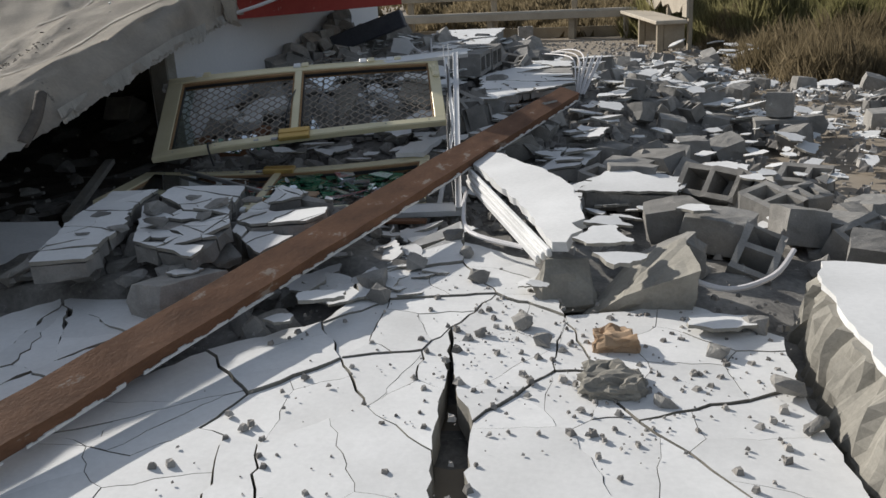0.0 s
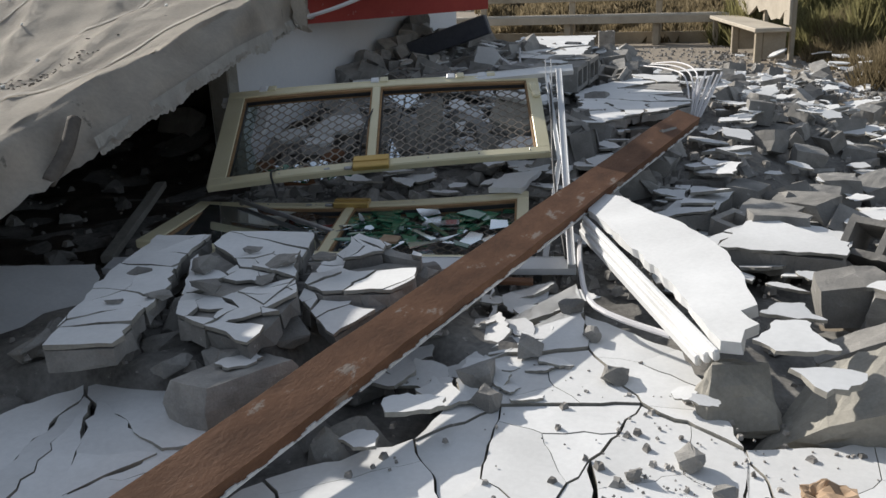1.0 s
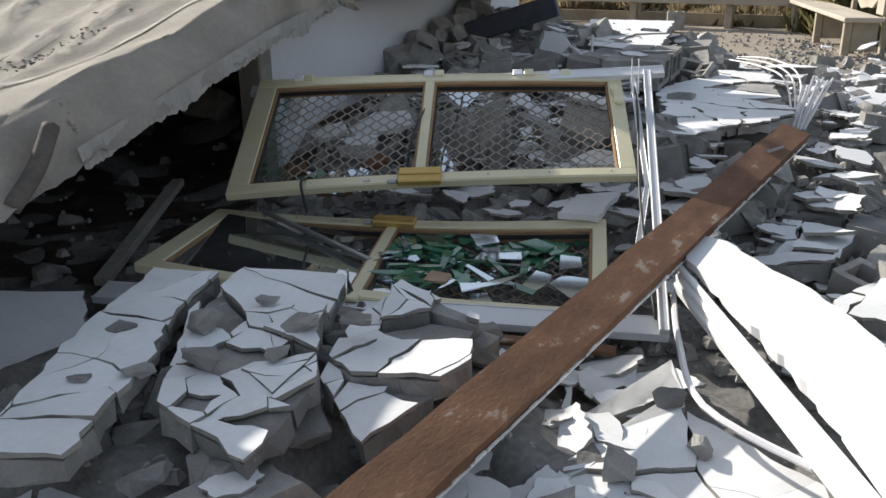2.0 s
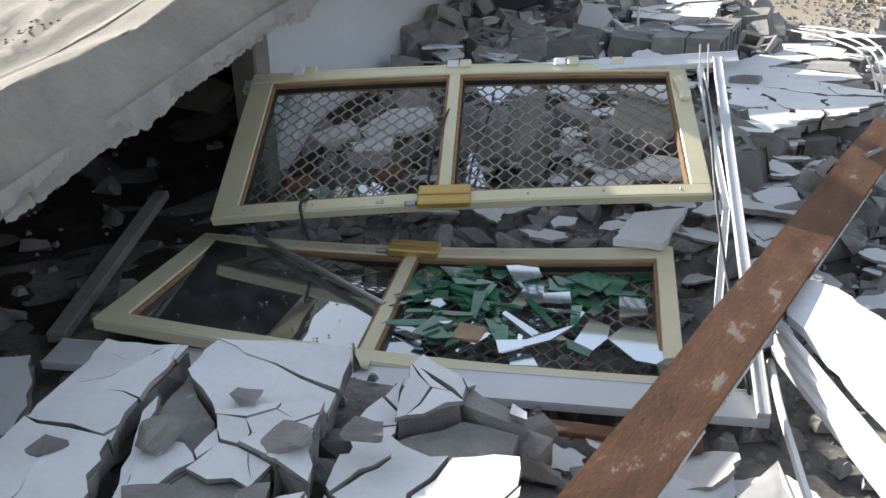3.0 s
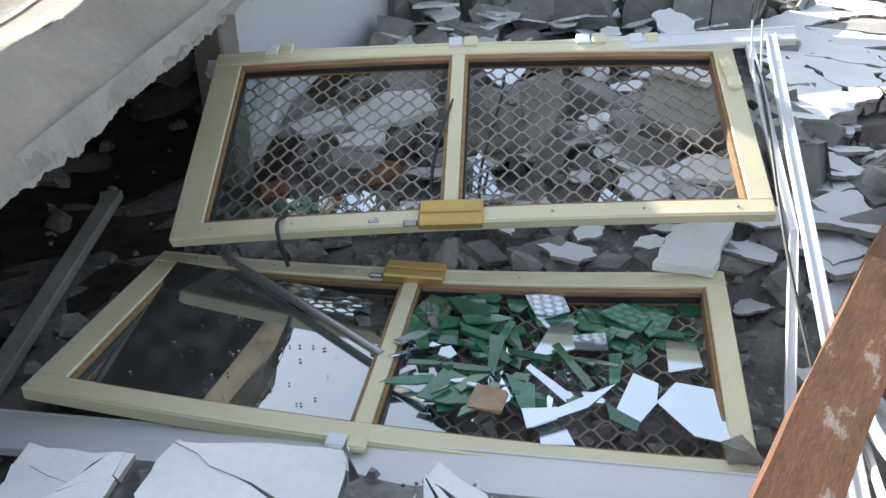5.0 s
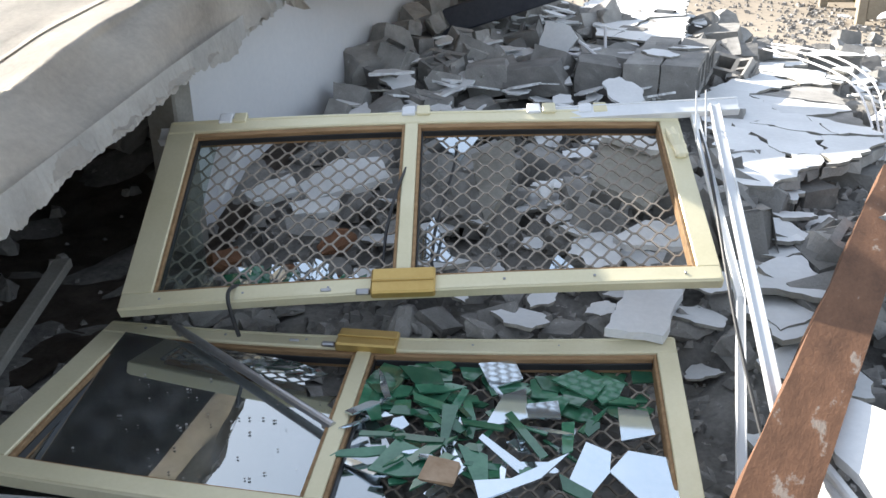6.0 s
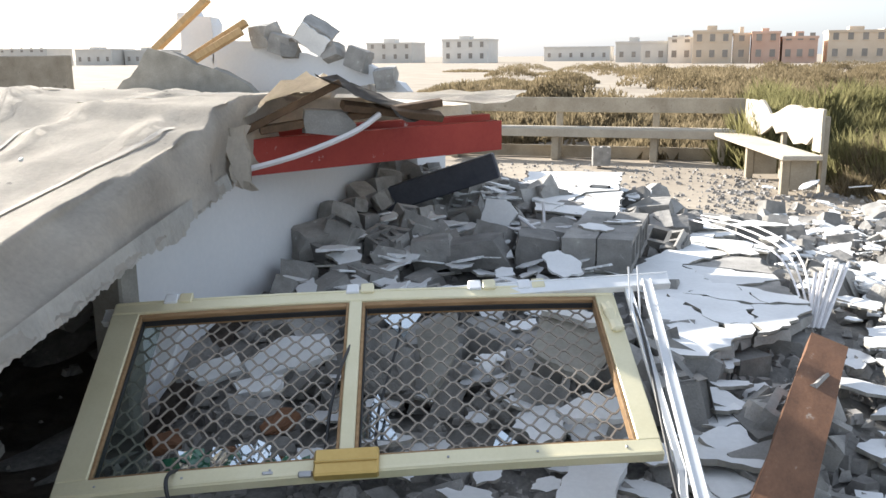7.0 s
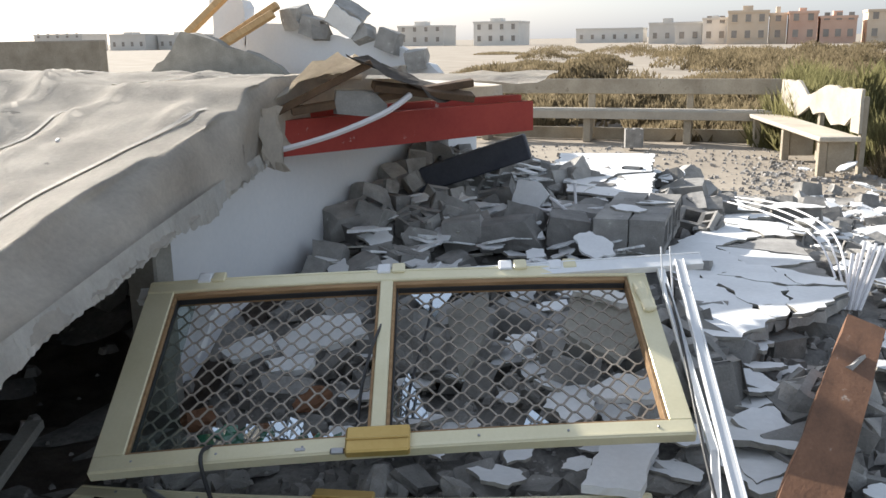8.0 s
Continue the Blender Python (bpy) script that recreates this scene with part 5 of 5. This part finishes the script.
# ---- glass shards on the lower leaf ----
for i in range(75):
    sky_side = R.random() < 0.33
    u, v = R.gauss(1.3, 0.19), R.gauss(0.42, 0.14)
    if not (0.98 < u < 1.84 and 0.14 < v < 0.74):
        continue
    ln, wd = R.uniform(0.05, 0.19), R.uniform(0.014, 0.05)
    poly = [(-ln / 2, -wd / 2), (ln * R.uniform(0, 0.5), -wd * R.uniform(0.3, 0.6)), (ln / 2, wd * R.uniform(-0.3, 0.4)), (ln * R.uniform(-0.2, 0.3), wd / 2), (-ln / 2, wd * R.uniform(0.1, 0.5))]
    bm = slab_bm(poly, -0.003, 0.003, 0.0, i)
    thing("glass_shard", bm, M_SHARDSKY if sky_side else M_SHARD, LOW @ pose(u, v, -0.03 + 0.05 * R.random(), R.uniform(-12, 12), R.uniform(-12, 12), R.uniform(0, 360)),
          "mirror-faced shard of broken door glass" if sky_side else "green shard of broken door glass", "glass shard", "glass shards")
thing("tile_piece", slab_bm([(-0.05, -0.04), (0.05, -0.05), (0.055, 0.04), (-0.03, 0.06)], 0, 0.012), M_PAPER, LOW @ pose(1.26, 0.19, 0.03), "brown broken tile among the glass", "tile")
for i in range(26):
    u, v = R.uniform(0.35, 0.85), R.uniform(0.09, 0.2)
    poly = [(-0.06, -0.02), (0.05, -0.03), (0.07, 0.015), (-0.03, 0.03)]
    thing("glass_shard", slab_bm(poly, -0.003, 0.003, 0.0, i), M_SHARD if R.random() < 0.7 else M_SHARDSKY, UP @ pose(u, v, -0.06 + 0.03 * R.random(), R.uniform(-15, 15), R.uniform(-15, 15), R.uniform(0, 360)), "green shard of broken door glass", "glass shard", "glass shards")

for i in range(46):
    u, v = R.uniform(1.0, 1.86), R.uniform(0.55, 0.78)
    ln, wd = R.uniform(0.06, 0.16), R.uniform(0.04, 0.1)
    poly = [(-ln / 2, -wd / 2), (ln * R.uniform(0, 0.5), -wd * R.uniform(0.3, 0.6)), (ln / 2, wd * R.uniform(-0.3, 0.4)), (ln * R.uniform(-0.2, 0.3), wd / 2), (-ln / 2, wd * R.uniform(0.1, 0.5))]
    thing("glass_shard", slab_bm(poly, -0.003, 0.003, 0.0, i), M_SHARD, LOW @ pose(u, v, -0.03 + 0.03 * R.random(), R.uniform(-8, 8), R.uniform(-8, 8), R.uniform(0, 360)), "dark green shard of broken door glass", "glass shard", "glass shards")

bm = bmesh.new()
for i in range(60):
    u, v, s = R.uniform(0.2, 0.88), R.uniform(0.1, 0.6), R.uniform(0.0008, 0.0035)
    box(bm, u - s, v - s * 0.8, 0.02, u + s, v + s * 0.8, 0.02 + s * 1.2)
thing("grit", bm, M_BITS, LOW @ pose(0.5, 0.4, LOW_SIZE["pane_z"], *LOW_SIZE["pane_tilt"], 0) @ pose(-0.5, -0.4, 0), "scattered grit on the dusty door pane", "grit", kind="stuff")

# ---- pieces seen below the upper leaf ----
def laid(name, m, poly, z, thick, mt, label, category, tip=0.0, group="", jagged=0.008):
    """A flat piece with the given outline in the plane of m, sunk to height z."""
    cx, cy = sum(p[0] for p in poly) / len(poly), sum(p[1] for p in poly) / len(poly)
    pts = [(x - cx, y - cy) for x, y in poly]
    ob = thing(name, slab_bm(jag(pts, jagged, 0.04) if jagged else pts, -thick, 0.0, 0.004 if jagged else 0.0), mt, m @ pose(cx, cy, z, tip, 0, 0), label, category, group)
    return ob


for poly, z, mt, lab in (([(1.19, 0.94), (1.37, 1.05), (1.37, 0.83), (1.24, 0.54)], -0.2, M_CEMENT, "grey render slab below the door mesh"), ([(1.74, 1.01), (1.96, 0.92), (1.97, 0.72), (1.86, 0.59), (1.67, 0.77)], -0.2, M_CEMENT, "grey render slab below the door mesh"),
                         ([(1.74, 1.04), (1.97, 0.93), (1.95, 0.87), (1.73, 0.97)], -0.16, M_PLASTER, "pale plaster strip below the door mesh"),
                         ([(0.24, 0.78), (0.43, 0.87), (0.49, 0.76), (0.31, 0.71)], -0.2, M_PLASTER, "white plaster piece below the door mesh"), ([(0.48, 0.8), (0.61, 0.94), (0.8, 0.95), (0.86, 0.82), (0.54, 0.71)], -0.2, M_PLASTER, "white plaster piece below the door mesh"),
                         ([(0.45, 0.68), (0.66, 0.7), (0.64, 0.62), (0.49, 0.61)], -0.18, M_PLASTER, "white plaster piece below the door mesh"), ([(0.05, 1.07), (0.21, 1.08), (0.18, 0.7)], -0.15, M_PLASTER, "white plaster piece below the door mesh"),
                         ([(1.45, 0.72), (1.52, 0.73), (1.48, 0.64)], -0.18, M_PLASTER, "white plaster piece below the door mesh"), ([(1.71, 0.4), (1.84, 0.48), (2.0, 0.43), (1.97, 0.34), (1.75, 0.36)], -0.15, M_PLASTER, "white plaster piece below the door mesh"),
                         ([(0.44, 0.61), (0.67, 0.55), (0.66, 0.47), (0.48, 0.5)], -0.17, M_BLOCK, "grey concrete slab below the door mesh")):
    laid("broken_sheet", UP, poly, z, 0.03, mt, lab, "broken piece")
for poly, z in (([(1.0, 0.98), (1.26, 0.97), (1.15, 0.77)], -0.08), ([(1.05, 0.49), (1.13, 0.26), (1.0, 0.28), (0.99, 0.35)], -0.1), ([(1.46, 0.19), (1.49, 0.27), (1.55, 0.2)], -0.08)):
    laid("glass_shard", UP, poly, z, 0.006, M_SHARDSKY, "mirror-faced glass piece below the door mesh", "glass shard", 0, "glass shards", 0)
laid("broken_sheet", pose(0, 0, 0.3), [(-0.17, 5.2), (0.03, 5.32), (0.0, 4.94), (-0.19, 4.93)], 0.0, 0.03, M_PLASTER, "white plaster piece beside the door", "broken piece", 4)
thing("broken_sheet", slab_bm(jag([(-0.12, -0.18), (0.06, -0.15), (0.1, 0.02), (0.14, 0.1), (0.08, 0.17), (-0.09, 0.18)], 0.008, 0.05), -0.015, 0.0, 0.005), M_PLASTER, pose(-1.1, 7.75, 0.66, 66, 3, -5), "white plaster plate leaning on the heap", "broken piece")
for poly, white in (([(1.33, 0.77), (1.45, 0.8), (1.48, 0.7), (1.38, 0.64)], 1), ([(1.77, 0.56), (1.86, 0.55), (1.87, 0.44), (1.77, 0.4)], 1), ([(1.73, 0.28), (1.79, 0.38), (1.91, 0.36), (1.92, 0.13), (1.82, 0.15)], 1), ([(1.61, 0.2), (1.67, 0.4), (1.74, 0.36), (1.73, 0.27), (1.68, 0.18)], 1),
                    ([(1.36, 0.18), (1.46, 0.2), (1.62, 0.33), (1.54, 0.21), (1.38, 0.1)], 1), ([(1.41, 0.14), (1.48, 0.16), (1.51, 0.08), (1.42, 0.07)], 1), ([(1.37, 0.44), (1.42, 0.6), (1.49, 0.64), (1.5, 0.5)], 1), ([(1.49, 0.56), (1.59, 0.59), (1.6, 0.5), (1.5, 0.49)], 1), ([(1.36, 0.36), (1.37, 0.38), (1.5, 0.26), (1.48, 0.23)], 1),
                    ([(1.06, 0.22), (1.12, 0.36), (1.24, 0.3), (1.26, 0.22), (1.15, 0.2)], 0), ([(1.43, 0.49), (1.45, 0.51), (1.56, 0.31), (1.54, 0.29)], 0), ([(1.6, 0.48), (1.64, 0.49), (1.63, 0.34), (1.6, 0.32)], 0), ([(1.3, 0.35), (1.39, 0.31), (1.4, 0.18), (1.37, 0.17)], 0), ([(1.57, 0.7), (1.65, 0.76), (1.74, 0.69), (1.7, 0.61)], 0),
                    ([(1.83, 0.84), (1.93, 0.86), (1.93, 0.74), (1.83, 0.72)], 0), ([(1.07, 0.73), (1.2, 0.73), (1.23, 0.64), (1.15, 0.61)], 0), ([(1.59, 0.24), (1.68, 0.18), (1.67, 0.14), (1.6, 0.18)], 0), ([(1.14, 0.56), (1.28, 0.5), (1.27, 0.47), (1.15, 0.52)], 0), ([(1.24, 0.5), (1.29, 0.5), (1.27, 0.32), (1.25, 0.34)], 0), ([(1.3, 0.45), (1.43, 0.43), (1.43, 0.4), (1.31, 0.42)], 0)):
    laid("glass_shard", LOW, poly, R.uniform(0.0, 0.03), 0.006, M_SHARDSKY if white else M_SHARD, "large mirror-faced shard lying on the mesh" if white else "large green shard of broken door glass", "glass shard", R.uniform(-5, 5), "glass shards", 0)

for u, v, z, l, w, turn in ((0.27, 0.33, -0.12, 0.14, 0.1, 20), (0.6, 0.24, -0.13, 0.3, 0.06, -8), (0.68, 0.42, -0.15, 0.16, 0.09, 40), (0.5, 0.16, -0.12, 0.2, 0.05, 12)):
    thing("timber_scrap", rough(chunk_bm(random.Random(int(u * 100)), l, w, 0.05, 22), 2, 0.012), M_RUST, UP @ pose(u, v, z, 8, 4, turn), "splintered brown timber scrap under the door mesh", "timber scrap", "timber scraps")

# ---- ruin behind the roof ----
ruin = empty("ruined_wall", pose(-0.26, 0, -0.05), "white broken wall standing behind the roof", "wall")
for poly in ([(-5.32, 0.4), (-4.9, 0.4), (-4.9, 2.25), (-5.32, 2.3)], [(-4.9, 0.4), (-3.1, 0.4), (-2.6, 1.45), (-3.1, 1.75), (-4.0, 1.86), (-4.1, 2.0), (-4.9, 2.02)]):
    bm = slab_bm(jag(poly, 0.03, 0.12), -0.1, 0.1, 0.02, 8)
    ob = part("wall_piece", bm, M_PAINT, ruin, m=pose(0, 11.1, 0, 90, 0, 0))
r = random.Random(44)
for x, z, s in ((-4.2, 2.05, 0.3), (-4.0, 1.95, 0.26), (-3.9, 1.88, 0.2), (-3.4, 1.86, 0.22), (-3.1, 1.78, 0.28), (-2.8, 1.6, 0.25)):
    thing("concrete_block", solid_block_bm(r, s, 0.22, s * 0.8), M_BLOCK, pose(x - 0.28, 11.0, z - 0.06, r.uniform(-20, 20), r.uniform(-25, 25), r.uniform(-20, 20)), "broken block on the ruined wall top", "block", "concrete blocks")
top_block = thing("wall_corner_block", rough(solid_block_bm(r, 0.42, 0.26, 0.26), 2, 0.008), M_BLOCK, pose(-3.86, 11.0, 1.97, 20, 32, 12), "white faced wall corner perched on the ruin", "block")
part("plaster_face", slab_bm(jag([(-0.2, -0.1), (0.14, -0.12), (0.17, 0.1), (-0.18, 0.12)], 0.012, 0.05), 0.0, 0.02, 0.005), M_PLASTER, top_block, "white painted face", m=pose(0, -0.14, 0, 90, 0, 0))
for p0, p1 in (((-5.62, 10.6, 1.84), (-5.02, 10.75, 2.37)), ((-5.3, 10.6, 1.69), (-4.6, 10.8, 2.12)), ((-5.2, 10.45, 1.66), (-4.6, 10.7, 2.03))):
    v = Vector(p1) - Vector(p0)
    thing("timber_plank", one_box(0, -0.05, -0.035, v.length, 0.05, 0.035), M_WOOD, basis_pose(p0, v, (0, 1, 0)), "raw timber plank sticking up from the ruin", "plank", "timber planks")
bm = slab_bm(jag([(-6.4, 1.0), (-4.1, 1.0), (-4.25, 1.35), (-4.6, 1.6), (-5.1, 1.75), (-5.65, 1.92), (-5.9, 1.62), (-6.2, 1.4)], 0.03, 0.12), -0.05, 0.05, 0.02, 2)
thing("fallen_render", bm, M_CEMENT, pose(0.12, 10.4, -0.06, 90, 0, 0), "grey slab leaning before the ruined wall", "slab")
bm = one_box(-30, 17.9, -0.1, -13.05, 18.1, 1.84, 0.02)
thing("boundary_wall", bm, M_OLDWOOD, label="low brown boundary wall in the distance", category="wall")
roof2 = slab_bm(jag([(-7, 8.3), (-1.6, 8.0), (-1.5, 8.6), (-3.2, 10.8), (-7.5, 11)], 0.04, 0.2), -0.1, 0.0, 0.03, 6)
thing("collapsed_roof", roof2, M_ROOF, pose(0, 0, 1.4, 0, 0, 0), "far part of the collapsed felt roof", "roof")

# ---- bench and fence ----
fence = empty("bench_fence", pose(0, 0, 0), "long weathered bench with slatted back", "bench")
part("back_board", one_box(-5.2, 17.95, 0.76, 0.66, 18.0, 1.02, 0.008), M_OLDWOOD, fence)
part("seat", one_box(-5.2, 17.5, 0.45, 0.6, 17.9, 0.52, 0.01), M_PLANK, fence, "worn seat plank coloured paler for sunlight")
part("seat_rail", one_box(-5.2, 17.46, 0.36, 0.6, 17.5, 0.5, 0.008), M_PLANK, fence)
for x in (-4.4, -2.55, -0.85, 0.5):
    part("post", one_box(x, 18.0, -0.05, x + 0.11, 18.1, 1.01, 0.005), M_OLDWOOD, fence)
    part("leg", one_box(x, 17.55, -0.05, x + 0.12, 17.85, 0.445, 0.005), M_OLDWOOD, fence)
part("kick_board", one_box(-5.2, 18.02, -0.05, 0.6, 18.06, 0.16, 0.005), M_OLDWOOD, fence)
bench = empty("garden_bench", basis_pose((1.5, 14.35, 0), (-0.85, 3.3, 0), (-0.93, -0.25, 0)), "weathered cream bench with a torn back", "bench")
part("seat", one_box(-0.15, 0.0, 0.42, 3.4, 0.5, 0.48, 0.01), M_PLANK, bench)
part("back_board", slab_bm(jag([(0.0, 0.72), (0.3, 0.68), (0.5, 0.56), (1.0, 0.52), (1.3, 0.66), (1.75, 0.6), (2.0, 0.7), (2.5, 0.52), (3.4, 0.55), (3.4, 1.03), (2.5, 1.04), (2.1, 0.86), (1.75, 0.92), (1.35, 1.03), (0.0, 1.05)], 0.02, 0.15), -0.02, 0.02, 0.0), M_PLANK, bench, m=pose(0, -0.03, 0, 90, 0, 0))
part("back_board", one_box(0.0, -0.05, 0.5, 0.3, -0.012, 0.73), M_PLANK, bench)
for x in (0.02, 1.6, 3.2):
    part("leg", one_box(x, 0.34, -0.05, x + 0.1, 0.44, 0.42), M_OLDWOOD, bench)
    part("leg", one_box(x, -0.12, -0.05, x + 0.1, -0.055, 0.96), M_OLDWOOD, bench)
    part("side_panel", one_box(x + 0.02, 0.0, 0.02, x + 0.05, 0.33, 0.41), M_OLDWOOD, bench)
thing("concrete_block", hollow_block_bm(0.28, 0.2, 0.3), M_BLOCK, pose(-1.55, 16.6, 0.14, 0, 0, 15), "grey block standing alone on the sand", "block", "concrete blocks")


# ---- scrub, reeds ----
def tufts(name, spots, mt, label, category, blade, wide, kind="stuff"):
    """Bushes of many thin leaves: each spot x, y, radius, height, leaves."""
    verts, faces = [], []
    for cx, cy, rad, hgt, cnt in spots:
        for _ in range(cnt):
            a, q = R.uniform(0, 6.28), math.sqrt(R.random())
            x, y = cx + rad * q * math.cos(a), cy + 0.7 * rad * q * math.sin(a)
            top = hgt * (1 - 0.7 * q * q) * R.uniform(0.5, 1.0) * (1 + 0.35 * noise.noise(Vector((x * 0.9, y * 0.9, 3))))
            z0 = max(top - blade * R.uniform(0.6, 1.3), -0.05)
            dx, dy = R.uniform(-0.5, 0.5) * blade, R.uniform(-0.5, 0.5) * blade
            wx = blade * R.uniform(*wide)
            b = len(verts)
            verts += [(x - wx, y, z0), (x + wx, y + wx, z0), (x + dx, y + dy, top)]
            faces.append((b, b + 1, b + 2))
    me = bpy.data.meshes.new(name)
    me.from_pydata(verts, [], faces)
    me.materials.append(mt)
    return tagged(new(name, me), label, category, kind=kind)


spots = []
for _ in range(170):
    y = 22 + 90 * R.random() ** 1.3
    x = R.uniform(-0.38, 0.3) * y + R.uniform(-3, 3)
    if x < -0.25 * y and R.random() < 0.7:
        continue
    if x < -0.05 * y and y > 34 and R.random() < 0.6:
        continue
    spots.append((x, y, R.uniform(0.8, 1.9) * (0.7 + y / 60), R.uniform(0.35, 1.25), 1000))
for _ in range(60):
    spots.append((R.uniform(-6.0, 4.0), R.uniform(18.6, 27), R.uniform(0.5, 1.3), R.uniform(0.3, 0.7), 500))
tufts("scrub", spots, M_LEAF, "dry brown desert scrub", "scrub", 0.2, (0.08, 0.22))
spots = []
for _ in range(70):
    y = R.uniform(13.5, 27)
    x = max(1.0, 2.3 - 0.3 * (y - 13.5)) + 7.0 * R.random() ** 1.4
    spots.append((x, y, R.uniform(0.4, 0.9), R.uniform(0.6, 1.45), 1000))
tufts("reeds", spots, M_REED, "green and yellow reeds behind the bench", "reeds", 0.5, (0.02, 0.05))
spots = []
for _ in range(46):
    y = R.uniform(10.5, 16)
    spots.append((max(2.1, 3.0 - 0.25 * (y - 10.5)) + 5 * R.random(), y, R.uniform(0.3, 0.7), R.uniform(0.3, 0.9), 700))
tufts("dry_grass", spots, M_LEAF, "dry brown grass at the rubble edge", "grass", 0.35, (0.015, 0.04))


# ---- distant houses ----
def house(x, y, w, d, h, mt, label, rows, cols, tower=0.0):
    hs = empty("house", pose(x, y, 0), label, "house")
    part("wall", one_box(0, 0, -0.1, w, d, h, 0.02), mt, hs)
    part("parapet", one_box(-0.15, -0.15, h, w + 0.15, d, h + 0.5, 0.02), mt, hs)
    if tower:
        part("stair_tower", one_box(w * 0.35, 1, h + 0.5, w * 0.6, 5, h + 0.5 + tower, 0.02), mt, hs)
    for i in range(rows):
        for j in range(cols):
            x0, z0 = w * (j + 0.5) / cols - 0.5, 1.2 + i * 3.1
            win = part("window", one_box(x0, -0.06, z0, x0 + 1.0, 0.02, z0 + 1.4), M_WINDOW, hs)
            part("sill", one_box(x0 - 0.1, -0.14, z0 - 0.16, x0 + 1.1, 0.02, z0 - 0.04), mt, win)
    return hs


for args in ((-6, 190, 7.6, 9, 6.0, M_TAN, "tan two storey house on the horizon", 2, 3, 0.9), (1.8, 191, 3.2, 9, 5.4, M_TAN, "narrow tan house on the horizon", 2, 1, 1.2), (5.3, 189, 5.2, 9, 5.6, M_TERRA, "terracotta two storey house on the horizon", 2, 2, 0.6),
             (11, 189, 6.4, 9, 4.6, M_TERRA, "terracotta two storey house on the horizon", 2, 3, 0.9), (19.2, 189, 10.5, 9, 5.6, M_TAN, "tan two storey house on the horizon", 2, 4, 0.7), (30, 196, 6, 8, 6.0, M_PALE, "pale house on the horizon", 2, 2, 1.0), (37, 190, 12, 9, 5.4, M_TAN, "tan house on the horizon", 2, 4, 0.0),
             (-17, 200, 5.5, 9, 4.2, M_PALE, "pale house on the horizon", 1, 2, 0.0), (-11.3, 198, 5.2, 9, 4.9, M_PALE, "pale house on the horizon", 2, 2, 0.4), (-26, 230, 9, 9, 4.6, M_PALE, "pale low house on the hazy horizon", 1, 3, 1.0), (-75, 240, 13, 12, 6.0, M_PALE, "pale block on the hazy horizon", 2, 4, 0.8),
             (-106, 260, 15, 12, 5.6, M_PALE, "pale block on the hazy horizon", 2, 4, 1.2), (-58, 300, 22, 12, 4.2, M_PALE, "long pale block on the hazy horizon", 1, 6, 0.0), (-32, 300, 10, 12, 5.0, M_PALE, "pale block on the hazy horizon", 1, 3, 0.0),
             (-199, 240, 14, 12, 4.6, M_PALE, "pale block on the hazy horizon", 1, 4, 0.6), (-184, 245, 16, 12, 4.2, M_PALE, "pale block on the hazy horizon", 1, 5, 0.8), (-230, 240, 20, 12, 5.0, M_PALE, "pale block on the hazy horizon", 2, 5, 0.0)):
    house(*args)
